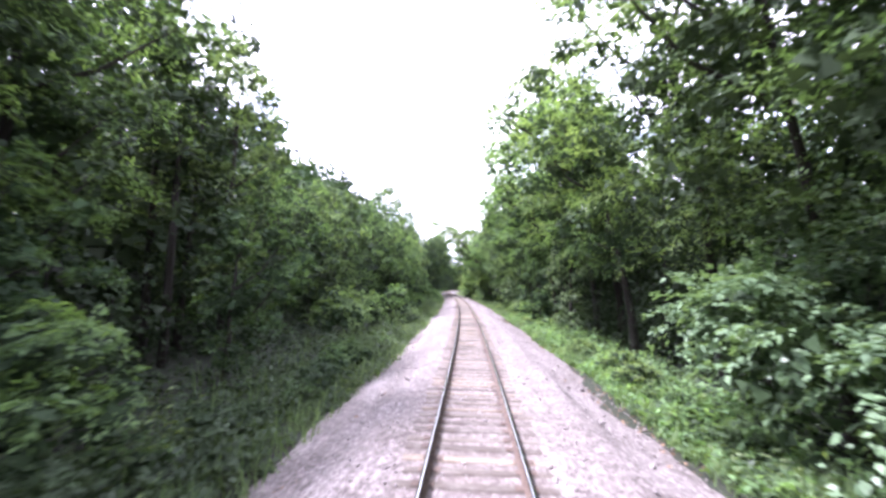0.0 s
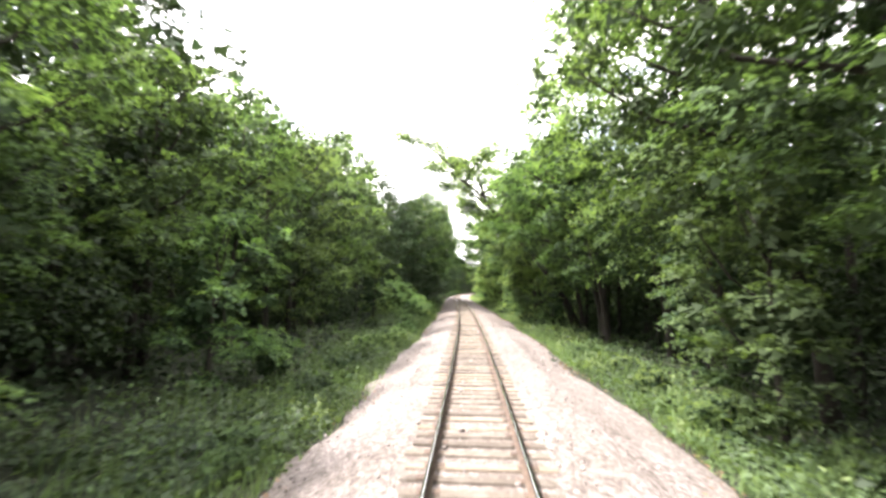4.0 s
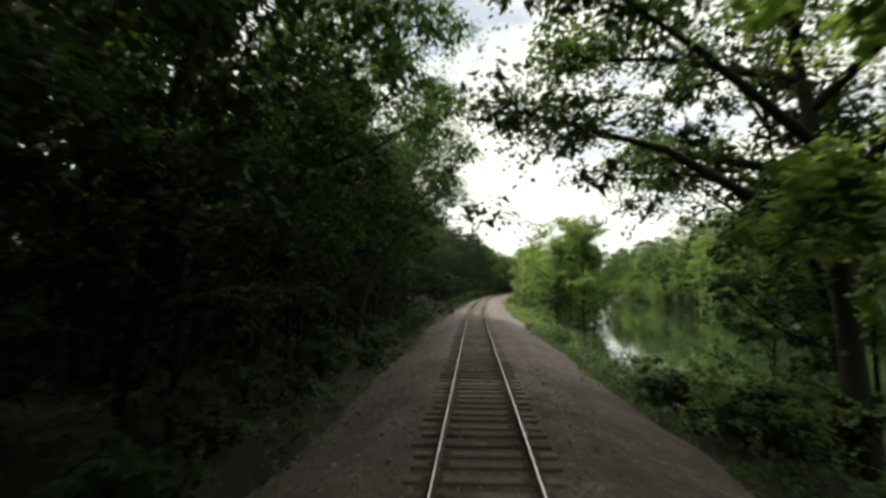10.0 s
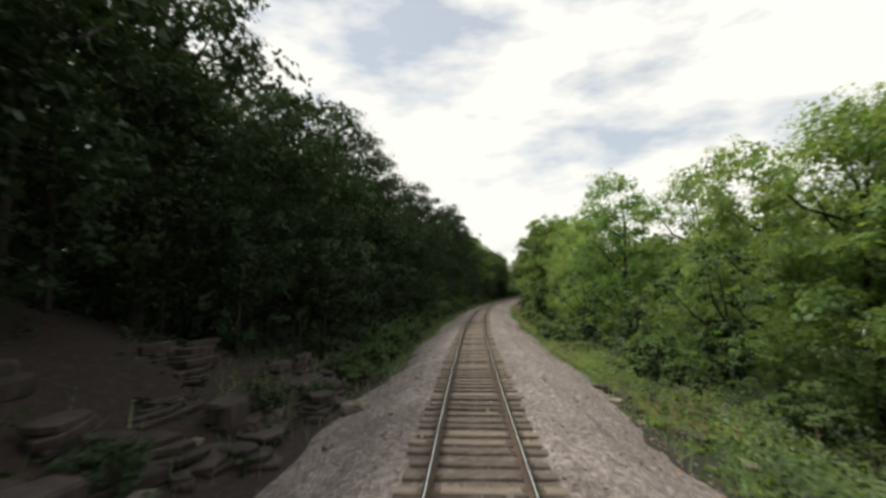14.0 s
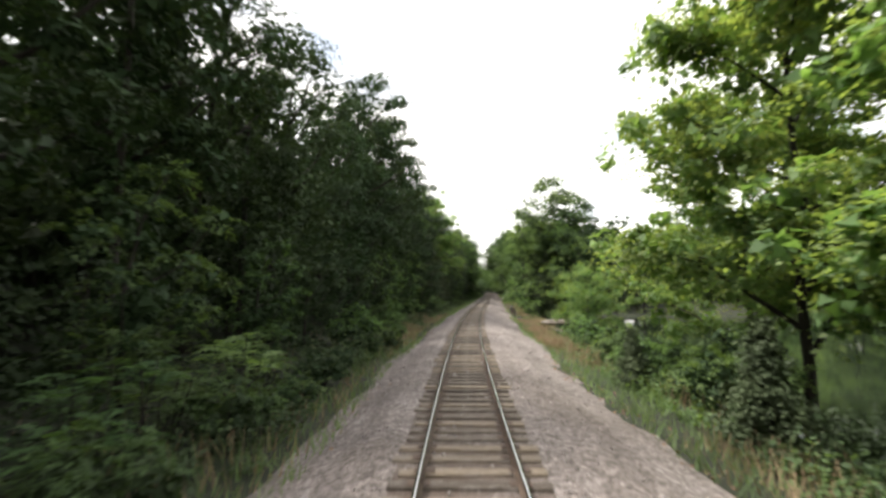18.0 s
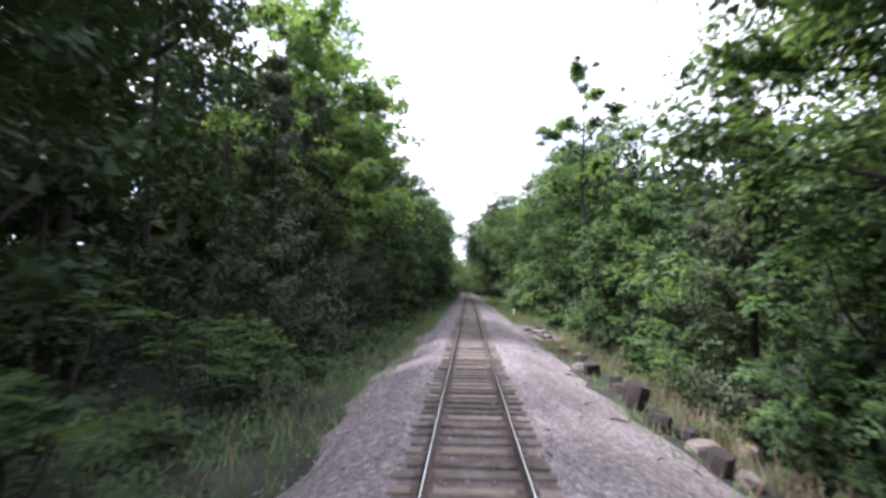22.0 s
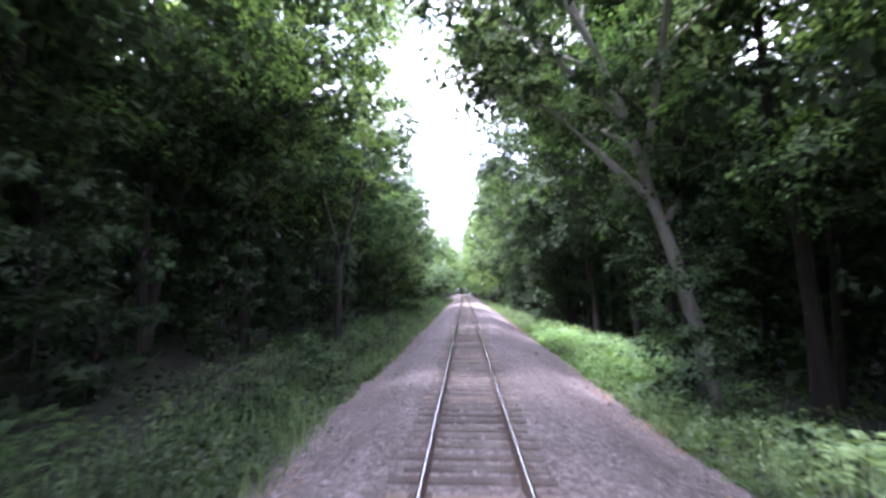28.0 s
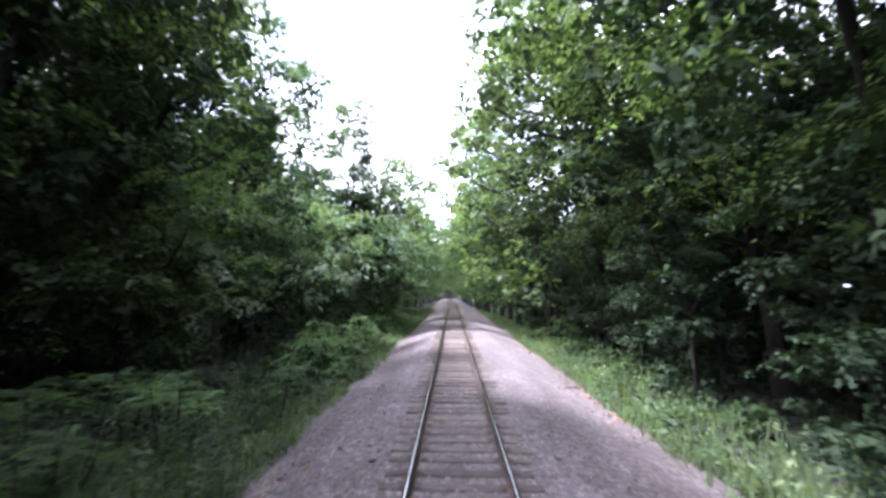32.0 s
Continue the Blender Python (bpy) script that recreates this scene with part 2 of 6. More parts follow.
def tie_material():
    m, n, l, b = material("weathered_tie")
    geo, obj = n.new("ShaderNodeNewGeometry"), n.new("ShaderNodeObjectInfo")
    grain = noise_tex(n, l, 3.0, 6.0, 0.7, squash=(1.2, 14, 14))
    blot = noise_tex(n, l, 2.2, 4.0)
    col = ramp_of(n, l, grain.outputs["Fac"], [(0.3, (0.070, 0.057, 0.047)), (0.55, (0.165, 0.140, 0.118)), (0.8, (0.30, 0.262, 0.225))])
    add = n.new("ShaderNodeMath")
    add.operation = "ADD"
    l.new(geo.outputs["Random Per Island"], add.inputs[0])
    l.new(obj.outputs["Random"], add.inputs[1])
    fr = n.new("ShaderNodeMath")
    fr.operation = "FRACT"
    l.new(add.outputs[0], fr.inputs[0])
    tint = ramp_of(n, l, fr.outputs[0], [(0.0, (0.55, 0.52, 0.5)), (0.6, (1.0, 0.98, 0.95)), (1.0, (1.6, 1.5, 1.32))])
    col = mixc(n, l, "MULTIPLY", 1.0, col, tint)
    col = mixc(n, l, "MIX", ramp_of(n, l, blot.outputs["Fac"], [(0.5, (0, 0, 0)), (0.75, (0.7, 0.7, 0.7))]), col, (0.25, 0.22, 0.20))
    l.new(col, b.inputs["Base Color"])
    b.inputs["Roughness"].default_value = 0.88
    bump(n, l, b, grain.outputs["Fac"], 0.7, 0.02)
    return m


def steel_material(name, dark, light, metal, rough):
    m, n, l, b = material(name)
    t = noise_tex(n, l, 5.0, 5.0)
    l.new(ramp_of(n, l, t.outputs["Fac"], [(0.3, dark), (0.7, light)]), b.inputs["Base Color"])
    b.inputs["Metallic"].default_value, b.inputs["Roughness"].default_value = metal, rough
    return m


def ground_material():
    m, n, l, b = material("forest_floor")
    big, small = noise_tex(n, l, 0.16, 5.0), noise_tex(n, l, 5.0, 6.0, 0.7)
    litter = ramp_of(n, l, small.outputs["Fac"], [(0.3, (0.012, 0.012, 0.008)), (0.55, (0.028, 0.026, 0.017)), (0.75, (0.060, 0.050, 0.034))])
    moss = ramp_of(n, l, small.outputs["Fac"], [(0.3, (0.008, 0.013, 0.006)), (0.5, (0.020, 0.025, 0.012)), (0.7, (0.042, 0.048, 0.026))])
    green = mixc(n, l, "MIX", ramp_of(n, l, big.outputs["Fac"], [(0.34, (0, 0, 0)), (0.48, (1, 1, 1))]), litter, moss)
    # brown soil and dead leaves in the rock cutting
    geo, away = n.new("ShaderNodeNewGeometry"), n.new("ShaderNodeVectorMath")
    away.operation = "DISTANCE"
    away.inputs[1].default_value = (-22.3, 231.1, 0.0)
    l.new(geo.outputs["Position"], away.inputs[0])
    ragged = n.new("ShaderNodeMath")
    ragged.operation = "MULTIPLY_ADD"
    ragged.inputs[1].default_value = 14.0
    l.new(big.outputs["Fac"], ragged.inputs[0])
    l.new(away.outputs["Value"], ragged.inputs[2])
    near = n.new("ShaderNodeMapRange")
    near.inputs["From Min"].default_value, near.inputs["From Max"].default_value = 20.0, 25.0
    near.inputs["To Min"].default_value, near.inputs["To Max"].default_value = 1.0, 0.0
    l.new(ragged.outputs[0], near.inputs["Value"])
    soil = ramp_of(n, l, small.outputs["Fac"], [(0.3, (0.008, 0.005, 0.004)), (0.52, (0.022, 0.014, 0.011)), (0.75, (0.068, 0.043, 0.032))])
    l.new(mixc(n, l, "MIX", near.outputs[0], green, soil), b.inputs["Base Color"])
    b.inputs["Roughness"].default_value = 0.95
    bump(n, l, b, small.outputs["Fac"], 0.8, 0.06)
    return m


def water_material():
    m, n, l, b = material("river_water")
    t = noise_tex(n, l, 0.25, 3.0)
    l.new(ramp_of(n, l, t.outputs["Fac"], [(0.3, (0.014, 0.022, 0.012)), (0.7, (0.024, 0.033, 0.018))]), b.inputs["Base Color"])
    b.inputs["Roughness"].default_value = 0.03
    w = noise_tex(n, l, 1.4, 4.0)
    bump(n, l, b, w.outputs["Fac"], 0.09, 0.05)
    return m


BALLAST, CRIB, TIE = ballast_material(), ballast_material("fouled_ballast", True), tie_material()
STONE = stone_material("ballast_stone", (0.17, 0.150, 0.146), (0.42, 0.385, 0.38), 9.0)
ROCK = stone_material("dark_rock", (0.014, 0.011, 0.010), (0.062, 0.048, 0.042), 2.5)
PALE_ROCK = stone_material("pale_rock", (0.085, 0.073, 0.062), (0.25, 0.22, 0.19), 2.5)
RUST = steel_material("rusty_steel", (0.055, 0.036, 0.028), (0.15, 0.105, 0.08), 0.0, 0.8)
POLISH = steel_material("polished_steel", (0.70, 0.69, 0.69), (0.84, 0.83, 0.82), 1.0, 0.24)
FLOOR, WATER = ground_material(), water_material()
WHITE_PAINT = stone_material("white_paint", (0.66, 0.66, 0.64), (0.82, 0.82, 0.80), 4.0)

# ---- the line of the track ----
# curvature in 1/1000 per metre, every 20 m from -20 m on
BEND = [-0.25, 0.18, 0.65, 0.47, 0.45, 0.55, 0.51, 0.58, 0.40, 0.12, 0.17, -0.62, -0.90, -0.83, -1.05, -0.97, -1.19, -1.44, -1.10, -0.58, -0.07, 0.08, 0.18, 0.05, -0.27, 0.22, -0.04, 0.03, -0.15, 0.08, 0.29, 0.26, 0.19, 0.11, 0.03, -0.04]
STEP = 2.0
SS = np.arange(-80.0, 740.0, STEP)
bend = np.interp(SS, np.arange(len(BEND)) * 20.0 - 20.0, BEND, left=0.0, right=0.0) / 1000
HEAD = np.concatenate([[0], np.cumsum((bend[1:] + bend[:-1]) / 2 * STEP)])
HEAD -= np.interp(0, SS, HEAD)
XC = np.concatenate([[0], np.cumsum(-(np.sin(HEAD[1:]) + np.sin(HEAD[:-1])) / 2 * STEP)])
YC = np.concatenate([[0], np.cumsum((np.cos(HEAD[1:]) + np.cos(HEAD[:-1])) / 2 * STEP)])
XC -= np.interp(0, SS, XC)
YC -= np.interp(0, SS, YC)


def along(s, lat=0.0):
    """World x, y and heading at s metres along the track, lat metres to its right."""
    s = np.asarray(s, float)
    h = np.interp(s, SS, HEAD)
    return np.interp(s, SS, XC) + lat * np.cos(h), np.interp(s, SS, YC) + lat * np.sin(h), h


def at(s, lat, z, turn=0.0, size=1.0):
    x, y, h = along(s, lat)
    return Matrix.Translation((float(x), float(y), z)) @ Matrix.Rotation(float(h) + turn, 4, "Z") @ Matrix.Scale(size, 4)


# the river lies beside the track between these places
RIVER = [(120, 0.0), (150, 1.0), (372, 1.0), (400, 0.0)]
WATER_Z = -2.75


def river(s):
    return np.interp(s, [a for a, _ in RIVER], [c for _, c in RIVER])


def wave(x, y, k=1.0):
    return np.sin(x * 0.37 * k + 1.3 * np.sin(y * 0.23 * k)) * 0.5 + np.sin(y * 0.51 * k + 1.7 * np.sin(x * 0.19 * k + 2)) * 0.5


BANK_ROCK = [(216, 0.0), (224, 1.0), (240, 1.0), (252, 0.0)]


def ground_z(s, lat):
    """Height of the ground beside the track."""
    s, lat = np.asarray(s, float), np.asarray(lat, float)
    left = np.interp(-lat, [0, 2.3, 3.8, 5.0, 7.0, 12, 20, 40, 120], [-0.6, -0.6, -0.95, -1.1, -0.9, -0.3, 1.5, 7.0, 14.0])
    rise = np.interp(s, [a for a, _ in BANK_ROCK], [c for _, c in BANK_ROCK])
    left = left + rise * np.interp(-lat, [4.5, 6.5, 9, 14, 20], [0, 0.7, 1.6, 2.6, 2.0])
    plain = np.interp(lat, [0, 2.6, 4.6, 6.0, 9, 14, 30, 120], [-0.6, -0.6, -1.0, -1.2, -1.3, -1.5, -1.0, 1.0])
    nearer = np.interp(s, [176, 188, 206, 220], [0, 3.6, 3.6, 0]) * np.clip((lat - 5.2) / 3.0, 0, 1)
    wet = np.interp(lat + nearer, [0, 2.6, 4.6, 6.0, 9, 13, 16, 22, 46, 51, 54, 60, 80, 120], [-0.6, -0.6, -1.0, -1.3, -1.8, -2.95, -3.5, -4.2, -4.2, -3.6, -2.5, -1.8, -0.6, 1.5])
    w = river(s)
    right = plain * (1 - w) + wet * w
    rough = np.clip((np.abs(lat) - 3.5) / 4, 0, 1) * 0.16 * wave(s, lat) + np.clip((np.abs(lat) - 3.5) / 3, 0, 1) * 0.05 * wave(s, lat, 4.1)
    return np.where(lat < 0, left, right) + rough


# ---- mesh helpers ----
def mesh_of(name, verts, faces, mat, smooth=False):
    me = bpy.data.meshes.new(name)
    verts = np.asarray(verts, np.float32).reshape(-1, 3)
    if isinstance(faces, np.ndarray):
        k = faces.shape[1]
        me.vertices.add(len(verts))
        me.vertices.foreach_set("co", verts.ravel())
        me.loops.add(faces.size)
        me.loops.foreach_set("vertex_index", faces.astype(np.int32).ravel())
        me.polygons.add(len(faces))
        me.polygons.foreach_set("loop_start", np.arange(0, faces.size, k, dtype=np.int32))
        me.polygons.foreach_set("loop_total", np.full(len(faces), k, dtype=np.int32))
        me.update(calc_edges=True)
    else:
        me.from_pydata([tuple(map(float, v)) for v in verts], [], faces)
        me.update()
    if smooth:
        me.polygons.foreach_set("use_smooth", np.ones(len(me.polygons), bool))
    for one in (mat if isinstance(mat, (list, tuple)) else (mat,)):
        me.materials.append(one)
    return me


def child(name, me, parent, label=""):
    ob = new(name, me)
    ob.parent = parent
    if label:
        ob["label"] = label
    return ob


def sheet(rows, cols):
    """Quads of a grid of rows x cols vertices."""
    i = np.arange((rows - 1) * (cols - 1))
    r, c = i // (cols - 1), i % (cols - 1)
    a = r * cols + c
    return np.stack([a, a + 1, a + cols + 1, a + cols], 1)


# ---- ground, water, ballast ----
def build_ground():
    s = np.concatenate([[-1500, -500, -200], np.arange(-80, 700, 1.6), [740, 900, 1300, 2200]])
    lat = np.concatenate([[-1800, -700, -300, -120, -70, -45, -30, -22], np.arange(-16, 17, 0.8), [18.5, 21, 25, 32, 42, 52, 56, 60, 64, 70, 80, 120, 300, 700, 1800]])
    g, k = np.meshgrid(s, lat, indexing="ij")
    x = np.interp(g, SS, XC) + k
    y = np.where(g < SS[0], YC[0] + g - SS[0], np.where(g > SS[-1], YC[-1] + g - SS[-1], np.interp(g, SS, YC)))
    z = ground_z(g, k)
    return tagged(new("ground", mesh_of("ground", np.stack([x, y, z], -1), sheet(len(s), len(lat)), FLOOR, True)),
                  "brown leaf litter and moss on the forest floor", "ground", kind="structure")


build_ground()


def build_water():
    s, lat = np.arange(118, 406, 6.0), np.array([8.0, 14, 24, 40, 56, 66])
    g, k = np.meshgrid(s, lat, indexing="ij")
    v = np.stack([np.interp(g, SS, XC) + k, np.interp(g, SS, YC), np.full(g.shape, WATER_Z)], -1)
    tagged(new("river", mesh_of("river", v, sheet(len(s), len(lat)), WATER, True)), "calm dark green river beside the railway", "river", kind="structure")


build_water()


def ballast_top(s, lat):
    a = np.abs(lat)
    wider = np.interp(s, [405, 440], [1.0, 1.12])
    right = np.interp(np.where(a > 1.5, 1.5 + (a - 1.5) / wider, a), [0, 1.0, 1.5, 2.4, 3.4, 4.6, 5.2, 6.0, 8.0], [-0.206, -0.206, -0.198, -0.26, -0.62, -0.98, -1.4, -2.4, -5.0])
    wide = np.interp(s, [100, 128, 206, 218, 400, 428], [1.03, 1.13, 1.13, 1.0, 1.0, 1.16])
    left = np.interp(np.where(a > 1.5, 1.5 + (a - 1.5) / wide, a), [0, 1.0, 1.5, 2.0, 3.0, 3.8, 4.4], [-0.206, -0.206, -0.196, -0.27, -0.66, -0.95, -1.4])
    # stone spilt over the bank
    spill = np.interp(s, [387, 391, 402, 406], [1.2, 0, 0, 1.2]) + np.clip((s - 406) / 2, 0, 9) + np.clip((387 - s) / 2, 0, 9)
    right = np.where(a > 2.8, np.maximum(right, -0.56 - 0.165 * (a - 3.0) - spill), right)
    z = np.where(lat < 0, left, right)
    z = z + np.where(a < 1.3, 1.0, 0.0) * np.interp(s, [105, 135, 380, 410, 450, 475], [0.004, -0.022, -0.018, -0.008, -0.010, 0.006])
    z = np.where(a < 1.3, z - 0.006, z)
    return z + 0.018 * wave(s * 2.1, lat * 5.0) * np.clip((a - 1.2) * 2, 0.25, 1) + np.where(a < 1.3, 0.45, 1.0) * (0.020 * wave(s * 0.21, lat) + 0.018 * wave(s * 9.0, lat * 11.0))


def build_ballast():
    s = np.arange(-60, 700, 0.5)
    lat = np.concatenate([np.linspace(-5.0, -1.4, 16), np.linspace(-1.2, 1.2, 9), np.linspace(1.4, 5.3, 17), np.linspace(5.6, 7.8, 7)])
    g, k = np.meshgrid(s, lat, indexing="ij")
    edge = np.where(np.abs(k) > 3.0, 0.22 * wave(g * 0.9, k * 0.2) + 0.10 * wave(g * 4.3, k), 0)
    x, y, _ = along(g, k + edge)
    bed = new("track_bed", mesh_of("track_bed", np.stack([x, y, ballast_top(g, k)], -1), sheet(len(s), len(lat)), (BALLAST, CRIB), True))
    across = (lat[1:] + lat[:-1]) / 2
    bed.data.polygons.foreach_set("material_index", np.tile((np.abs(across) < 1.22).astype(np.int32), len(s) - 1))
    tagged(bed, "pinkish grey crushed stone ballast with dusty streaks", "ballast", kind="structure")


build_ballast()


# ---- track ----
def sweep(profile, s0, s1, step, centre):
    s = np.arange(s0, s1 + 0.01, step)
    pts = []
    for lat, z in profile:
        x, y, _ = along(s, centre + lat)
        pts.append(np.stack([x, y, np.full(len(s), z)], -1))
    v = np.stack(pts, 1)
    k = len(profile)
    i = np.arange((len(s) - 1) * k)
    r, c = i // k, i % k
    d = (c + 1) % k
    return v, np.stack([r * k + c, r * k + d, (r + 1) * k + d, (r + 1) * k + c], 1)


def tie_shape(rng):
    """A worn wooden tie, 2.6 m long, top at z = 0."""
    w, h, n = 0.115 + rng.uniform(-0.008, 0.012), 0.17, 1.205 + rng.uniform(-0.06, 0.06)
    ring = [(-w, -h), (w, -h), (w, -0.025), (w - 0.022, 0.0), (-w + 0.02, -0.002), (-w, -0.022)]
    xs = [-n, -0.45, 0.5, n]
    v = [(x + rng.uniform(-0.015, 0.015), y + rng.uniform(-0.008, 0.008), z + rng.uniform(-0.007, 0.003)) for x in xs for y, z in ring]
    f = [(a * 6 + b, a * 6 + (b + 1) % 6, (a + 1) * 6 + (b + 1) % 6, (a + 1) * 6 + b) for a in range(3) for b in range(6)]
    f += [tuple(range(5, -1, -1)), tuple(range(18, 24))]
    return v, f


TIE_GAP = 0.545


def build_track():
    track = tagged(new("railway_track"), "single railway track with rusty rails on weathered wooden ties", "railway track", kind="structure")
    body = [(-0.070, -0.168), (0.070, -0.168), (0.068, -0.158), (0.012, -0.140), (0.009, -0.045), (0.034, -0.034), (0.036, -0.006), (0.030, -0.001), (-0.030, -0.001), (-0.036, -0.006), (-0.034, -0.034), (-0.009, -0.045), (-0.012, -0.140), (-0.068, -0.158)]
    for side in (-0.7525, 0.7525):
        v, f = sweep(body, -60, 700, 1.0, side)
        rail = child("rail", mesh_of("rail", v, f, RUST), track)
        v, f = sweep([(-0.032, 0.0), (0.032, 0.0), (0.0, 0.003)], -60, 700, 1.0, side)
        child("running_surface", mesh_of("running_surface", v, f, POLISH), rail, "bright polished top of the rail")
    rng = random.Random(4)
    shapes = [tie_shape(rng) for _ in range(9)]
    meshes = [mesh_of("tie", v, f, TIE) for v, f in shapes]
    joined_v, joined_f, count = [], [], 0
    plate_v, plate_f = [], []
    for i in range(int(-50 / TIE_GAP), int(690 / TIE_GAP)):
        s = i * TIE_GAP + rng.uniform(-0.05, 0.05)
        m = at(s, rng.uniform(-0.05, 0.05), -0.172 + rng.uniform(-0.008, 0.004), rng.uniform(-0.025, 0.025))
        pick = rng.randrange(9)
        if 196 < s < 359:
            ob = child("tie", meshes[pick], track)
            ob.matrix_basis = m
        else:
            v, f = shapes[pick]
            joined_f += [tuple(a + len(joined_v) for a in face) for face in f]
            joined_v += [tuple(m @ Vector(p)) for p in v]
        for side in (-0.7525, 0.7525):
            k = len(plate_v)
            for px, py, pz in ((-0.17, -0.09, 0), (0.17, -0.09, 0), (0.17, 0.09, 0), (-0.17, 0.09, 0)):
                plate_v.append(tuple(m @ Vector((px + side, py, 0.004))))
            for px, py, pz in ((-0.16, -0.085, 0), (0.16, -0.085, 0), (0.16, 0.085, 0), (-0.16, 0.085, 0)):
                plate_v.append(tuple(m @ Vector((px + side, py, 0.018))))
            plate_f += [(k + 4, k + 5, k + 6, k + 7)] + [(k + a, k + (a + 1) % 4, k + 4 + (a + 1) % 4, k + 4 + a) for a in range(4)]
    tagged(child("more_ties", mesh_of("more_ties", joined_v, joined_f, TIE), track), kind="stuff")
    tagged(child("tie_plates", mesh_of("tie_plates", plate_v, plate_f, RUST), track), kind="stuff")


def build_stones():
    rng = np.random.default_rng(8)
    n = 30000
    s = rng.uniform(-8, 525, n)
    lat = np.where(rng.random(n) < 0.5, -1, 1) * rng.uniform(0.85, 4.7, n)
    lat[: n // 5] = rng.uniform(-0.65, 0.65, n // 5)
    lat = np.where(lat < -4.0, -4.0 + rng.uniform(0, 1, n), lat)
    r = rng.uniform(0.018, 0.042, n) * (1 + 0.9 * (rng.random(n) < 0.06))
    x, y, _ = along(s, lat)
    c = np.stack([x, y, ballast_top(s, lat) + r * 0.35], -1)
    base = np.array([(1, 0, 0), (0, 1, 0), (-1, 0, 0), (0, -1, 0), (0, 0, 0.8), (0, 0, -0.8)])
    v = c[:, None] + base[None] * r[:, None, None] * rng.uniform(0.7, 1.35, (n, 6, 1)) + rng.uniform(-0.35, 0.35, (n, 6, 3)) * r[:, None, None]
    f = np.array([(0, 1, 4), (1, 2, 4), (2, 3, 4), (3, 0, 4), (1, 0, 5), (2, 1, 5), (3, 2, 5), (0, 3, 5)])
    f = (f[None] + 6 * np.arange(n)[:, None, None]).reshape(-1, 3)
    tagged(new("loose_stones", mesh_of("loose_stones", v, f, STONE)), "loose grey ballast stones on the track bed", "stones", kind="stuff")


# ---- plants ----
def leaf_quads(pos, facing, size, rng, slim=0.6, droop=0.25):
    """Kite-shaped folded leaves at pos, whose normals lean towards facing."""
    n = len(pos)
    nrm = facing + rng.normal(0, 0.55, (n, 3))
    nrm /= np.linalg.norm(nrm, axis=1, keepdims=True) + 1e-9
    d = rng.normal(0, 1, (n, 3))
    d -= (d * nrm).sum(1, keepdims=True) * nrm
    d /= np.linalg.norm(d, axis=1, keepdims=True) + 1e-9
    e = np.cross(nrm, d)
    L = (size * rng.uniform(0.6, 1.3, n))[:, None]
    base, tip = pos - d * L * 0.5, pos + d * L * 0.5 - nrm * L * droop
    a, b = pos + e * L * slim * 0.5 - d * L * 0.06 - nrm * L * 0.08, pos - e * L * slim * 0.5 - d * L * 0.06 - nrm * L * 0.08
    v = np.stack([base, a, tip, b], 1).reshape(-1, 3)
    return v, np.arange(n * 4).reshape(n, 4)


def leaf_tris(pos, facing, size, rng, slim=0.8):
    """Small pointed leaves at pos, whose normals lean towards facing."""
    n = len(pos)
    nrm = facing + rng.normal(0, 0.40, (n, 3))
    nrm /= np.linalg.norm(nrm, axis=1, keepdims=True) + 1e-9
    d = rng.normal(0, 1, (n, 3))
    d -= (d * nrm).sum(1, keepdims=True) * nrm
    d /= np.linalg.norm(d, axis=1, keepdims=True) + 1e-9
    e = np.cross(nrm, d)
    L = (size * rng.uniform(0.65, 1.3, n))[:, None]
    back = pos - d * L * 0.4
    v = np.stack([back + e * L * slim * 0.5, pos + d * L * 0.7, back - e * L * slim * 0.5], 1).reshape(-1, 3)
    return v, np.arange(n * 3).reshape(n, 3)


def tube(path, radii, sides=7):
    v, f = [], []
    path = [Vector(p) for p in path]
    for i, p in enumerate(path):
        t = (path[min(i + 1, len(path) - 1)] - path[max(i - 1, 0)]).normalized()
        u = t.orthogonal().normalized()
        w = t.cross(u)
        v += [tuple(p + (u * math.cos(a) + w * math.sin(a)) * radii[i]) for a in (2 * math.pi * k / sides for k in range(sides))]
    for i in range(len(path) - 1):
        for k in range(sides):
            f.append((i * sides + k, i * sides + (k + 1) % sides, (i + 1) * sides + (k + 1) % sides, (i + 1) * sides + k))
    f.append(tuple(range((len(path) - 1) * sides, len(path) * sides)))
    return v, f


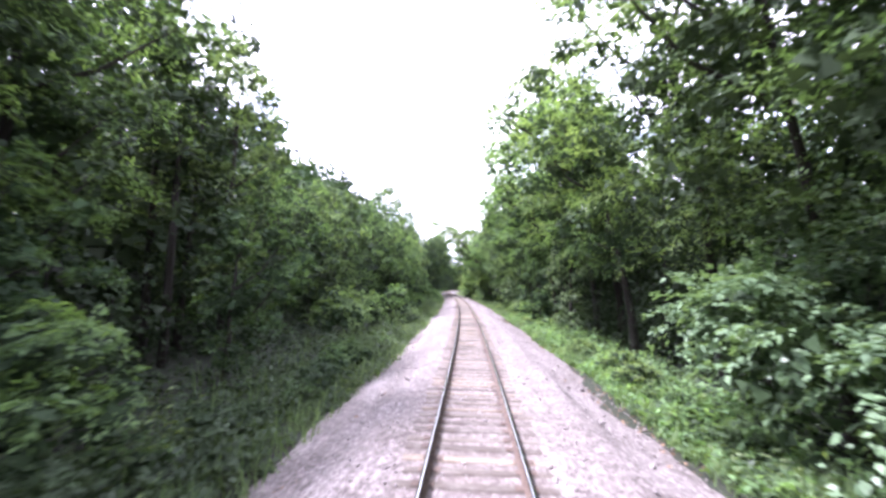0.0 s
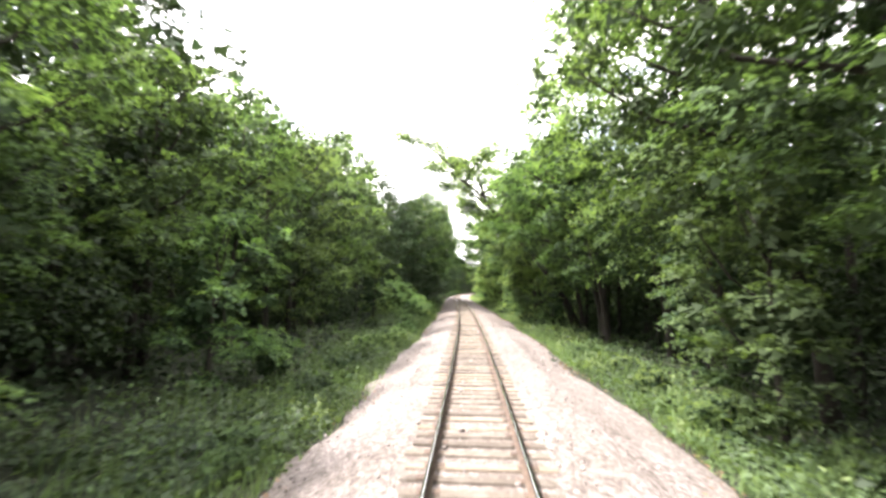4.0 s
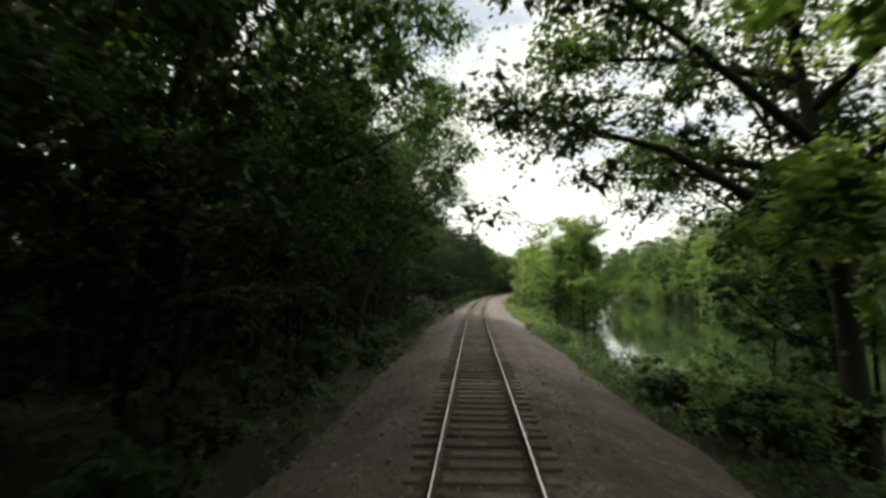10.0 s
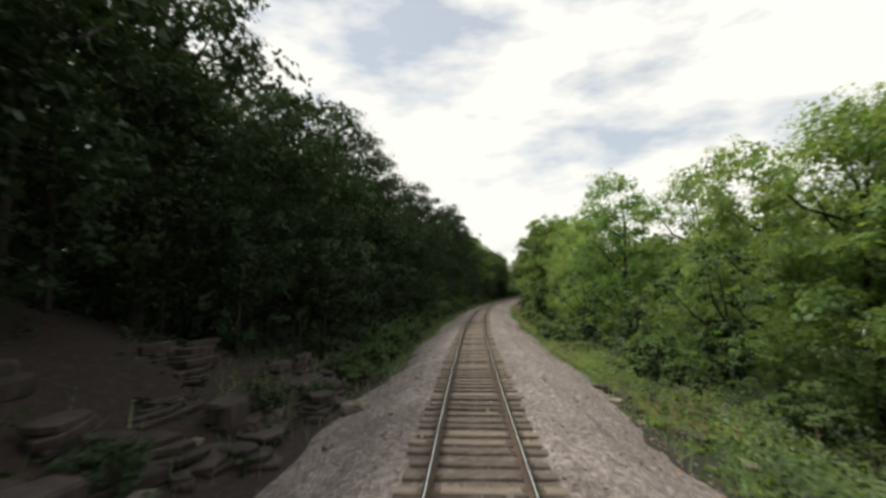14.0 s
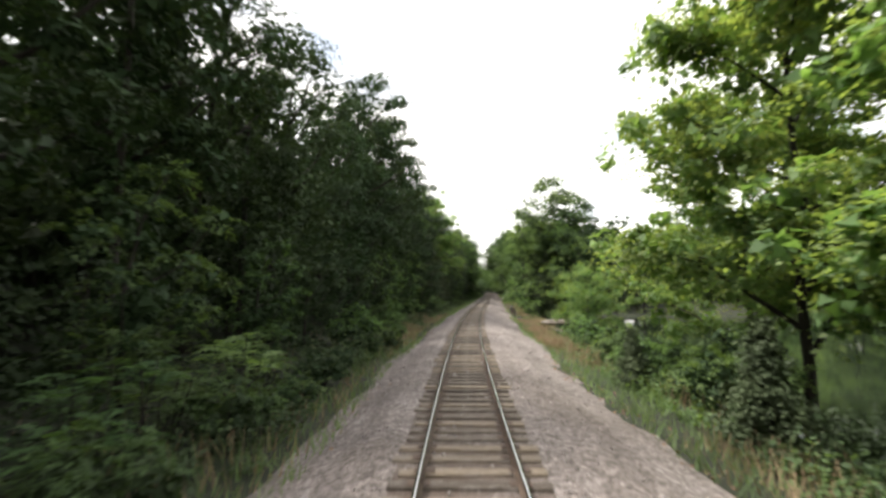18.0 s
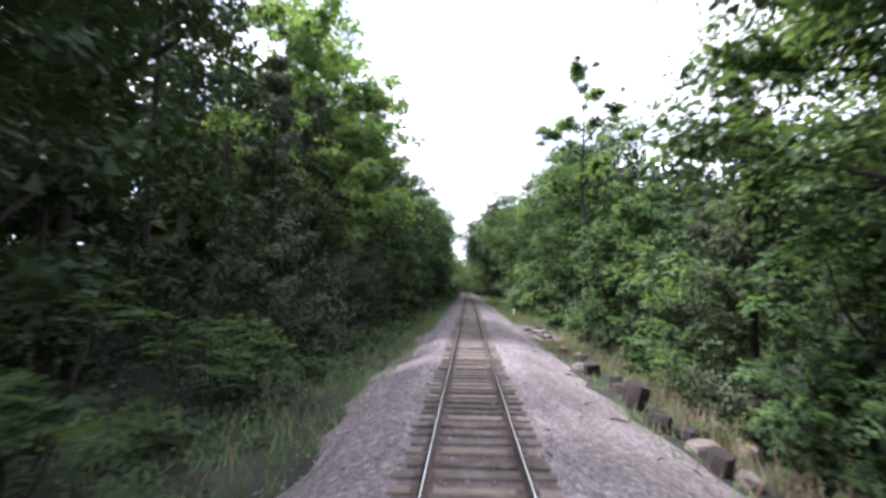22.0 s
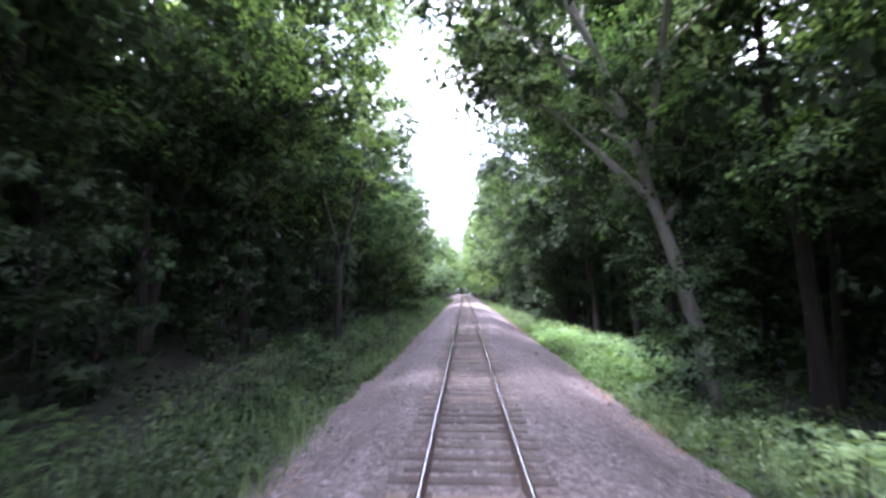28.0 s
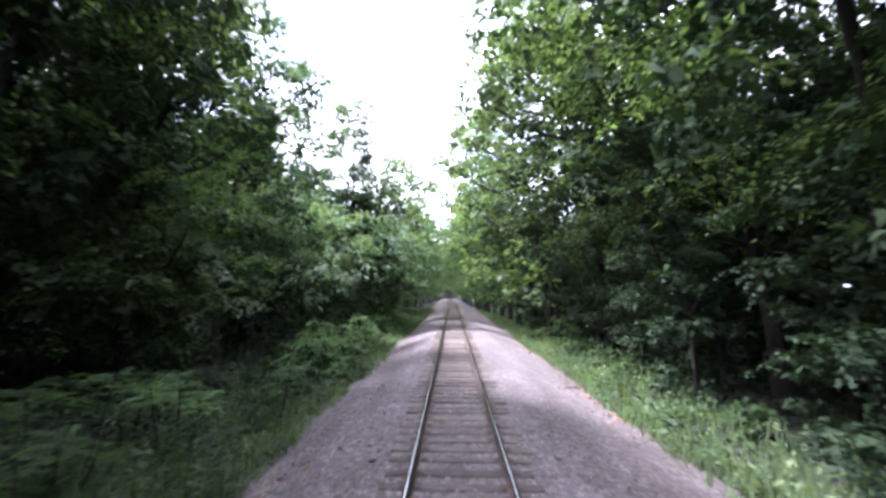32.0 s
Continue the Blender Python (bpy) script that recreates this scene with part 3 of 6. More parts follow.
def sprays(nr, start, tip, n, width, leaf, lift=0.0, slim=0.62):
    """Folded leaves along twigs that run from start to tip, drooping at their ends."""
    k = len(start)
    run = tip - start
    length = np.linalg.norm(run, axis=1, keepdims=True) + 1e-6
    ahead = run / length
    side = np.cross(ahead, np.array([0, 0, 1.0])) + nr.normal(0, 0.22, (k, 3))
    side /= np.linalg.norm(side, axis=1, keepdims=True) + 1e-6
    over = np.cross(side, ahead)
    over *= np.where(over[:, 2:3] < 0, -1, 1)
    pick = nr.integers(0, k, n)
    u = nr.random(n) ** 0.75
    off = nr.normal(0, 1, n) * width * (1.05 - 0.65 * u) * length[pick, 0]
    pos = start[pick] + run[pick] * u[:, None] + side[pick] * off[:, None] + over[pick] * (nr.normal(0, 0.045, n) * length[pick, 0])[:, None]
    pos[:, 2] += lift - 0.22 * length[pick, 0] * u ** 2.5 - 0.5 * np.abs(off) * width
    face = over[pick] + ahead[pick] * 0.25 + np.array([0, 0, 0.35])
    nrm = face / np.linalg.norm(face, axis=1, keepdims=True) + nr.normal(0, 0.22, (n, 3))
    nrm /= np.linalg.norm(nrm, axis=1, keepdims=True)
    d = ahead[pick] * 0.6 + side[pick] * np.sign(off)[:, None] * 0.9 + nr.normal(0, 0.35, (n, 3)) - np.array([0, 0, 0.25])
    d -= (d * nrm).sum(1, keepdims=True) * nrm
    d /= np.linalg.norm(d, axis=1, keepdims=True) + 1e-9
    e = np.cross(nrm, d)
    L = (leaf * nr.uniform(0.6, 1.35, n))[:, None]
    a, b = pos + e * L * slim * 0.5 + d * L * 0.42 + nrm * L * 0.06, pos - e * L * slim * 0.5 + d * L * 0.42 + nrm * L * 0.06
    v = np.stack([pos, a, pos + d * L - nrm * L * 0.18, b], 1).reshape(-1, 3)
    return v, np.arange(n * 4).reshape(n, 4)


def crown_leaves(nr, centres, size, weight, n, leaf, flat=0.6, shell=0.38):
    """Leafy twigs over the tops and outsides of clumps, few underneath."""
    share = weight / weight.sum()
    k = max(len(centres) * 9, n // 26)
    pick = nr.choice(len(centres), k, p=share)
    d = nr.normal(0, 1, (k, 3))
    d[:, 2] = np.where((d[:, 2] < -0.2) & (nr.random(k) < 0.75), -d[:, 2] * 0.6, d[:, 2])
    d /= np.linalg.norm(d, axis=1, keepdims=True)
    form = np.array([1.0, 1.0, flat])
    reach = size[pick][:, None] * nr.uniform(0.75, 1.3, (k, 1))
    start = centres[pick] + d * reach * form * (shell * 0.7)
    tip = centres[pick] + d * reach * form
    tip[:, 2] -= 0.20 * reach[:, 0] * np.hypot(d[:, 0], d[:, 1]) ** 2
    v, f = sprays(nr, start, tip, n, 0.26, leaf)
    v[:, 2] = np.maximum(v[:, 2], 0.08)
    return v, f


def leaf_masses(nr, centres, size, flat=0.65, fine=False, cap=0.28):
    """The dense inside of leafy clumps: shaded leaves, each tilted its own way, round every centre."""
    k = 60 if fine else 20
    size = np.repeat(np.asarray(size, float), k)
    d = nr.normal(0, 1, (len(size), 3))
    d /= np.linalg.norm(d, axis=1, keepdims=True)
    far = size * nr.uniform(0.25, 1.0, len(size)) ** 0.5
    pos = np.repeat(np.asarray(centres), k, axis=0) + d * far[:, None] * np.array([1, 1, flat])
    return leaf_tris(pos, d * 0.5 + np.array([0, 0, 0.5]), np.minimum(size * (0.55 if fine else 0.85), cap), nr, 0.9)


def make_tree(seed, height, radius, clear, n, leaf, mat, bark=BARK, lean=0.0, label="", name="tree", clumps=52, limbs=5, top=0.5, face=0.6, flat=0.6, clump=0.30, slim=1.0, core=22):
    """A broadleaf tree whose crown leans along -x, the open side, where most of its leaves are."""
    rng, nr = random.Random(seed), np.random.default_rng(seed)
    root = tagged(new(name), label, "tree", "trees along the railway")
    r0 = (0.011 * height + 0.05) * slim
    path = [(0, 0, -0.4)]
    for k in range(1, 7):
        q = k / 6
        path.append((-lean * q ** 1.4 + rng.uniform(-0.25, 0.25) * q, rng.uniform(-0.3, 0.3) * q, height * 0.86 * q))
    v, f = tube(path, [r0 * (1.35 if i == 0 else 1 - 0.86 * i / 6) for i in range(7)], 8)
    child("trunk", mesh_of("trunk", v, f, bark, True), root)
    mid = Vector((-lean * 0.75, 0, (clear + height) / 2))
    half = (height - clear) / 2
    centres = []
    for k in range(clumps):
        z = -1 + 2 * (k + 0.5) / clumps
        belly = max(0.35, 1 - abs(z) ** 2.6 * 0.8) if z < 0 else max(top * 0.42, (1 - z ** 2.4) ** 0.5)
        ang = k * 2.39996 + rng.uniform(-0.5, 0.5)
        reach = radius * belly * rng.uniform(0.5, 0.95)
        ca = math.cos(ang)
        if ca > 0.25:
            reach *= 0.62
        centres.append((mid.x - lean * 0.5 * z + ca * reach, math.sin(ang) * reach * 1.05, mid.z + z * half * 0.93 + rng.uniform(-0.5, 0.5)))
    reaching = sorted((Vector(c) for c in centres), key=lambda c: c.x)[: limbs * 3]
    for k in range(limbs):
        goal = reaching[k * 3 % len(reaching)]
        q = min(0.9, max(0.2, (goal.z - 2.4) / (height * 0.86)))
        i = min(5, int(q * 6))
        start = Vector(path[i]).lerp(Vector(path[i + 1]), q * 6 - i)
        bendy = start.lerp(goal, 0.5) + Vector((rng.uniform(-0.3, 0.3), rng.uniform(-0.3, 0.3), -0.35))
        v, f = tube([start, start.lerp(bendy, 0.6), bendy, bendy.lerp(goal, 0.6), goal], [r0 * a for a in (0.42, 0.34, 0.27, 0.17, 0.05)], 6)
        child("limb", mesh_of("limb", v, f, bark, True), root)
    c = np.array(centres)
    size = nr.uniform(0.7, 1.35, clumps) * radius * clump
    weight = size ** 2 * np.where(c[:, 0] < mid.x + 0.3, 1.0 + face, 1.0 - face * 0.6)
    v, q = crown_leaves(nr, c, size, weight, int(n * (2.5 if n > 2000 else 1.7)), leaf * (0.66 if n > 2000 else 0.8), flat)
    child("crown", mesh_of("crown", v, q, mat), root)
    inner = nr.normal(0, 1, (core, 3))
    inner /= np.linalg.norm(inner, axis=1, keepdims=True)
    inner = np.array([mid.x + radius * 0.12, 0, mid.z]) + inner * np.array([radius * 0.42, radius * 0.5, half * 0.72]) * nr.uniform(0.3, 1, (core, 1))
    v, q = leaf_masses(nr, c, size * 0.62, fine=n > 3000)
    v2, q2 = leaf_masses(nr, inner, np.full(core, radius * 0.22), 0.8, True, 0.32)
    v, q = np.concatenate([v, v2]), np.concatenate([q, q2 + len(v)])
    # the crown's inner shade is coloured into these leaves
    child("inner_foliage", mesh_of("inner_foliage", v, q, LEAF_YOUNG if mat is LEAF_WILLOW else INNER_SHADE), root)
    return root


def make_cedar(seed, height, radius, n, label):
    rng, nr = random.Random(seed), np.random.default_rng(seed)
    root = tagged(new("cedar_tree"), label, "conifer", "trees along the railway")
    v, f = tube([(0, 0, -0.3), (0.05, 0.03, height * 0.4), (-0.05, 0, height * 0.75), (0, 0, height * 0.97)], [0.17, 0.12, 0.07, 0.02], 7)
    child("trunk", mesh_of("trunk", v, f, BARK, True), root)
    b = 110
    q = nr.uniform(0.04, 1, b)
    ang, length = nr.uniform(0, 6.283, b), radius * (1.05 - q) ** 0.8 * nr.uniform(0.7, 1.12, b)
    pick = nr.integers(0, b, n)
    u = nr.uniform(0.12, 1, n) ** 0.7
    sp = 0.10 + 0.16 * (1 - u) * length[pick]
    pos = np.stack([np.cos(ang[pick]) * length[pick] * u, np.sin(ang[pick]) * length[pick] * u, q[pick] * height * 0.98 + 0.28 * length[pick] * u ** 1.6], -1) + nr.normal(0, 1, (n, 3)) * sp[:, None] * np.array([1, 1, 0.7])
    pos[:, 2] = np.maximum(pos[:, 2], 0.1)
    v, f = leaf_quads(pos, np.array([0, 0, 0.5]) + np.stack([np.cos(ang[pick]), np.sin(ang[pick]), np.zeros(n)], -1) * 0.7, 0.15, nr, 0.5, 0.05)
    child("crown", mesh_of("crown", v, f, NEEDLE), root)
    qq = np.linspace(0.03, 0.93, 40)
    off, wide = np.arange(40) * 2.39996, radius * (1.05 - qq) ** 0.8
    v, f = leaf_masses(nr, np.stack([np.cos(off) * wide * 0.42, np.sin(off) * wide * 0.42, qq * height], -1), np.maximum(0.15, wide * 0.22), 0.7, True, 0.2)
    child("inner_foliage", mesh_of("inner_foliage", v, f, NEEDLE), root)
    return root


def make_forked(seed, height, fork, spread, label, stems=2):
    """A dark trunk, or several from one root, that parts into diverging limbs with thin foliage at their ends."""
    rng, nr = random.Random(seed), np.random.default_rng(seed)
    root = tagged(new("forked_tree"), label, "tree", "trees along the railway")
    r0 = 0.014 * height + 0.02
    top = Vector((rng.uniform(-0.3, 0.3), 0, fork))
    v, f = tube([(0, 0, -0.5), (0.05, 0, fork * 0.5), tuple(top)], [r0 * 1.3, r0, r0 * 0.85], 9)
    child("trunk", mesh_of("trunk", v, f, BARK, True), root)
    tips = []
    for k in range(stems):
        q = -1 + 2 * (k + 0.5) / stems
        end = Vector((spread * q * 1.6 + rng.uniform(-0.3, 0.3), rng.uniform(-1.2, 1.2), height * rng.uniform(0.8, 0.95)))
        mid = top.lerp(end, 0.5) + Vector((spread * q * 0.35, 0, -0.2))
        v, f = tube([tuple(top - Vector((0, 0, 0.15))), tuple(top.lerp(mid, 0.5)), tuple(mid), tuple(mid.lerp(end, 0.6)), tuple(end)], [r0 * c for c in (0.7, 0.62, 0.5, 0.3, 0.08)], 7)
        child("limb", mesh_of("limb", v, f, BARK, True), root)
        for j in range(4):
            a = mid.lerp(end, 0.15 + 0.25 * j)
            tip = a + Vector((rng.uniform(-1.8, 1.8), rng.uniform(-1.6, 1.6), rng.uniform(0.4, 1.6)))
            v, f = tube([tuple(a), tuple(a.lerp(tip, 0.5)), tuple(tip)], [r0 * 0.22, r0 * 0.15, r0 * 0.04], 5)
            child("branch", mesh_of("branch", v, f, BARK, True), root)
            tips += [tuple(tip), tuple(a.lerp(tip, 0.6) + Vector((0, 0, 0.3)))]
    c = np.array(tips)
    size = nr.uniform(0.6, 1.1, len(c))
    v, q = crown_leaves(nr, c, size, size ** 2, 230 * len(c), 0.15, 0.6, 0.2)
    child("crown", mesh_of("crown", v, q, LEAF_YOUNG), root)
    return root


def make_bush(seed, height, radius, n, leaf, mat, label, name="bush", clumps=14):
    rng, nr = random.Random(seed), np.random.default_rng(seed)
    root = tagged(new(name), label, "bush", "bushes beside the track")
    tips = []
    for i in range(clumps):
        a, r = i * 2.4 + rng.uniform(-0.5, 0.5), radius * math.sqrt((i + 0.5) / clumps) * 0.85
        tips.append((math.cos(a) * r, math.sin(a) * r, height * rng.uniform(0.55, 0.95) * (1 - 0.6 * (r / radius) ** 2)))
    for i in range(3):
        tip = Vector(tips[i * 2])
        v, f = tube([(0.1 * i, -0.1 * i, -0.2), (tip.x * 0.4, tip.y * 0.4, tip.z * 0.62), tuple(tip)], [0.035, 0.022, 0.006], 5)
        child("stem", mesh_of("stem", v, f, BARK), root)
    c = np.array(tips)
    size = nr.uniform(0.7, 1.3, clumps) * radius * 0.36
    v, f = crown_leaves(nr, c, size, size ** 2, int(n * 3.2), leaf * 0.64, 0.75, 0.45)
    child("foliage", mesh_of("foliage", v, f, mat), root)
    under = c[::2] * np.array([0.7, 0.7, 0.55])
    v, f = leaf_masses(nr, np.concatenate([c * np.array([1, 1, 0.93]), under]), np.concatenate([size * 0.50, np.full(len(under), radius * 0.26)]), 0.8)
    # dark colour stands for the shade inside the bush
    child("inner_foliage", mesh_of("inner_foliage", v, f, INNER_SHADE), root)
    return root


def make_open(seed, height, spread, clear, mat, label, bark=BARK, n=9000, leaf=0.125, lean=0.0, limbs=9, thick=1.0, name="open_tree", top=0.55, toward=0.5, clump=0.17, loose=1):
    """A tree whose dark limbs show between loose sprays of leaves, with sky in the gaps; toward: how far its limbs favour the open side, -x."""
    rng, nr = random.Random(seed), np.random.default_rng(seed)
    root = tagged(new(name), label, "tree", "trees along the railway")
    r0 = (0.012 * height + 0.06) * thick
    path = [(0, 0, -0.5)]
    for k in range(1, 7):
        q = k / 6
        path.append((-lean * q ** 1.3 + rng.uniform(-0.3, 0.3) * q, rng.uniform(-0.4, 0.4) * q, height * 0.88 * q))
    v, f = tube(path, [r0 * (1.4 if i == 0 else 1 - 0.8 * i / 6) for i in range(7)], 9)
    child("trunk", mesh_of("trunk", v, f, bark, True), root)
    tips = []
    for k in range(limbs):
        q = clear / height + (0.93 - clear / height) * (k + 0.3) / limbs
        i = min(5, int(q / 0.88 * 6)) if q < 0.87 else 5
        base = Vector(path[i]).lerp(Vector(path[i + 1]), min(1.0, q / 0.88 * 6 - i))
        ang = k * 2.39996 + rng.uniform(-0.4, 0.4)
        reach = spread * (1.0 - (1 - top) * (k / limbs)) * rng.uniform(0.75, 1.1)
        side = Vector((math.cos(ang) - toward * 0.7, math.sin(ang), 0)).normalized()
        reach *= 1.0 - toward * 0.45 * max(0.0, side.x)
        rise = reach * rng.uniform(0.25, 0.7) + 0.4
        end = base + side * reach + Vector((0, 0, rise))
        mid = base.lerp(end, 0.5) + Vector((rng.uniform(-0.3, 0.3), rng.uniform(-0.3, 0.3), rise * 0.18))
        w = r0 * (0.55 - 0.28 * k / limbs)
        v, f = tube([tuple(base), tuple(base.lerp(mid, 0.5)), tuple(mid), tuple(mid.lerp(end, 0.55)), tuple(end)], [w, w * 0.8, w * 0.6, w * 0.36, w * 0.12], 7)
        for j in range(5):
            a = base.lerp(mid, 0.7) if j == 0 else mid.lerp(end, 0.22 * j)
            out = side.lerp(Vector((rng.uniform(-1, 1), rng.uniform(-1, 1), rng.uniform(-0.1, 0.7))), 0.7)
            tip = a + out * reach * rng.uniform(0.28, 0.5)
            bv, bf = tube([tuple(a), tuple(a.lerp(tip, 0.5) + Vector((0, 0, 0.08))), tuple(tip)], [w * 0.3, w * 0.2, w * 0.05], 5)
            f += [tuple(c + len(v) for c in face) for face in bf]
            v += bv
            tips += [tuple(tip), tuple(a.lerp(tip, 0.55))]
            tips += [tuple(a.lerp(tip, rng.uniform(0.2, 1.0)) + Vector((rng.gauss(0, 0.16), rng.gauss(0, 0.16), rng.gauss(0, 0.14))) * spread) for _ in range(loose)]
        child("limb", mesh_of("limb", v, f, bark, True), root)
        tips += [tuple(end), tuple(mid.lerp(end, 0.7))]
    c = np.array(tips)
    size = nr.uniform(0.7, 1.25, len(c)) * spread * clump
    v, q = crown_leaves(nr, c, size, size ** 2, n, leaf, 0.7, 0.15)
    child("crown", mesh_of("crown", v, q, mat), root)
    v, q = leaf_masses(nr, c, size * 0.55, 0.6)
    # shade between the sprays, as a darker leaf colour
    child("inner_foliage", mesh_of("inner_foliage", v, q, LEAF_YOUNG if mat is LEAF_WILLOW else INNER_SHADE), root)
    return root


def make_sumac(seed, height, stems, mat, label):
    """Thin stems, each with a rosette of long feathered fronds."""
    rng, nr = random.Random(seed), np.random.default_rng(seed)
    root = tagged(new("sumac"), label, "shrub", "bushes beside the track")
    start, ahead, length = [], [], []
    for k in range(stems):
        a, r = k * 2.4 + rng.uniform(-0.4, 0.4), height * 0.42 * math.sqrt((k + 0.3) / stems)
        top = Vector((math.cos(a) * r, math.sin(a) * r, height * rng.uniform(0.45, 0.92) * (1 - 0.35 * r / height)))
        v, f = tube([(top.x * 0.35, top.y * 0.35, -0.2), (top.x * 0.8, top.y * 0.8, top.z * 0.55), tuple(top)], [0.03, 0.022, 0.012], 5)
        child("stem", mesh_of("stem", v, f, BARK), root)
        for j in range(11):
            t = j * 2.39996 + rng.uniform(-0.3, 0.3)
            start.append(tuple(top - Vector((0, 0, 0.05 * j))))
            ahead.append((math.cos(t), math.sin(t), rng.uniform(0.1, 0.75)))
            length.append(rng.uniform(0.55, 0.95))
    pairs = 10
    start, ahead, length = np.array(start), np.array(ahead), np.array(length)
    side = np.cross(ahead, np.array([0, 0, 1.0]))
    side /= np.linalg.norm(side, axis=1, keepdims=True)
    vs = []
    for i in range(pairs):
        u = (i + 0.8) / pairs
        mid = start + ahead * (length * u)[:, None] - np.array([0, 0, 0.55]) * (length * u ** 2.2)[:, None]
        for sgn in (-1, 1):
            d = side * sgn * 0.9 + ahead * 0.45 + np.array([0, 0, -0.30]) + nr.normal(0, 0.10, ahead.shape)
            L = 0.20 * length[:, None] * (1.15 - 0.55 * abs(u - 0.4) * 2) * nr.uniform(0.85, 1.15, (len(d), 1))
            w = ahead * 0.16 * L
            vs.append(np.stack([mid, mid + d * L * 0.45 + w, mid + d * L, mid + d * L * 0.45 - w], 1))
    v = np.concatenate(vs).reshape(-1, 3)
    child("fronds", mesh_of("fronds", v, np.arange(len(v)).reshape(-1, 4), mat), root)
    return root


used = set()


def plant(ob, s, lat, turn, size, sink=0.0):
    """Set the first of a kind where it is wanted; copy it after that."""
    z = float(ground_z(s, lat)) - sink
    if ob.name in used:
        return copy_thing(ob, at(s, lat, z, turn, size / ob.scale.x))
    m = at(s, lat, z, turn, size)
    used.add(ob.name)
    ob.matrix_basis = m
    return ob


# ---- the woods ----
# metres along, crown edge and height on either side
EDGES = [(-60, -9, 15, 4, 16), (0, -8, 15, 2.0, 18), (14, -8, 16, 2, 18.5), (22, -8, 14, 2, 18.5), (30, -8.2, 11.5, 1.8, 19), (45, -8.2, 11, 1.8, 19), (60, -7.6, 15, 1.8, 17.5), (92, -7.5, 15.5, 3, 16), (100, -7.5, 16, 3, 16), (110, -10, 18, 3.5, 17), (122, -10, 20, 3.8, 17), (131, -2.5, 18, 3.7, 19.5),
         (150, -1, 18, 3.7, 19), (180, -0.5, 17, 5.5, 13), (204, -0.5, 16, 12, 12)]
EDGES += [(216, -8.5, 16, 11, 12), (232, -8, 16, 11.5, 12.5), (246, -7.5, 15.5, 12, 13.5), (257, -8.2, 17.5, 11.5, 14), (268, -8.5, 18.5, 9, 14), (290, -8.5, 20, 8, 13), (325, -6.5, 21, 12, 10), (358, -6.0, 21.5, 10, 16)]
EDGES += [(386, -6.5, 18, 7, 18), (416, -4.8, 18, 8, 20), (436, -4.4, 19, 5.5, 20), (448, -3.6, 20, 3.2, 21), (460, -3.4, 20.5, 1.4, 21), (469, -3.4, 21, 1.0, 22), (485, -3.6, 21, 1.0, 23), (508, -4.5, 19, 0.8, 22), (530, -5, 18, 0.8, 22), (600, -3, 18, 0, 19), (700, -1, 16, 0, 18)]
ES = [e[0] for e in EDGES]


def edge(s, i):
    return float(np.interp(s, ES, [e[i] for e in EDGES]))


HOLLOW = {-1: [(82, 101), (128, 300), (428, 500)], 1: [(82, 112)]}


def hollow(s, side):
    """Where the wood is open and dark under its crowns."""
    s = np.asarray(s, float)
    inside = {k: np.any([(s > a) & (s < c) for a, c in v], axis=0) for k, v in HOLLOW.items()}
    return np.where(np.asarray(side) < 0, inside[-1], inside[1])


BROAD = [make_tree(11 + i, 17, 4.6, (3.0, 2.6, 0.9, 3.2, 3.2)[i], 7600, 0.17, (LEAF, LEAF_YOUNG, LEAF_SHADED, LEAF, LEAF_SHADED)[i], lean=0.6 + 0.3 * i, label="tall leafy green broadleaf tree at the wood's edge") for i in range(5)]
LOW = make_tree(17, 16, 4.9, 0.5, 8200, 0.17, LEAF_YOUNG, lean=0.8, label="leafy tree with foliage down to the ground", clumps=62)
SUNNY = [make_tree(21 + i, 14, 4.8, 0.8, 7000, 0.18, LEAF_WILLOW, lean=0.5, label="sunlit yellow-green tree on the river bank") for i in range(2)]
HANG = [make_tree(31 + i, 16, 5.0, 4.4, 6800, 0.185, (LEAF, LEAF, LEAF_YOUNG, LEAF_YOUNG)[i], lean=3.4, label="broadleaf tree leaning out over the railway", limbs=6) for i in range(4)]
SHADE = make_tree(37, 16, 5.0, 4.0, 6800, 0.185, LEAF_SHADED, lean=3.0, label="broadleaf tree leaning over the railway, its leaves coloured dark for shade", limbs=6)
TALL = [make_tree(45 + i, 18, 4.8, 4.6, 5800, 0.20, (LEAF, LEAF, LEAF_SHADED)[i], lean=1.2, label="tall straight tree with a bare lower trunk", limbs=6, slim=0.8) for i in range(3)]
FAR = [make_tree(41 + i, 17, 5.0, 1.5, 1300, 0.5, LEAF, lean=3.0, label="leafy tree farther along the railway", clumps=30, limbs=2) for i in range(3)]
YOUNG = [make_tree(51 + i, 8, 2.7, 0.4, 2200, 0.19, (LEAF_YOUNG, LEAF_YOUNG, LEAF, LEAF_SHADED)[i], lean=0.5, label=("young bright green tree beside the track", "young bright green tree beside the track", "young green tree beside the track", "young tree under taller trees, its leaves coloured dark for shade")[i], name="young_tree", clumps=26, limbs=3, core=8) for i in range(4)]
WILLOW = make_tree(81, 11.5, 6.3, 0.5, 10500, 0.21, LEAF_WILLOW, label="round yellow-green willow on the river bank", name="willow_tree", clumps=70, limbs=6, top=0.5, face=0.2, clump=0.24)
VINE = make_tree(91, 19, 2.9, 0.4, 6500, 0.22, LEAF_VINE, label="tall trunk wrapped in hanging vines", name="vine_covered_tree", clumps=46, limbs=2, top=1.5, clump=0.42, face=0.3)
CEDAR = [make_cedar(101 + i, 12, 2.7, 17000, "dark green conical cedar tree") for i in range(2)]
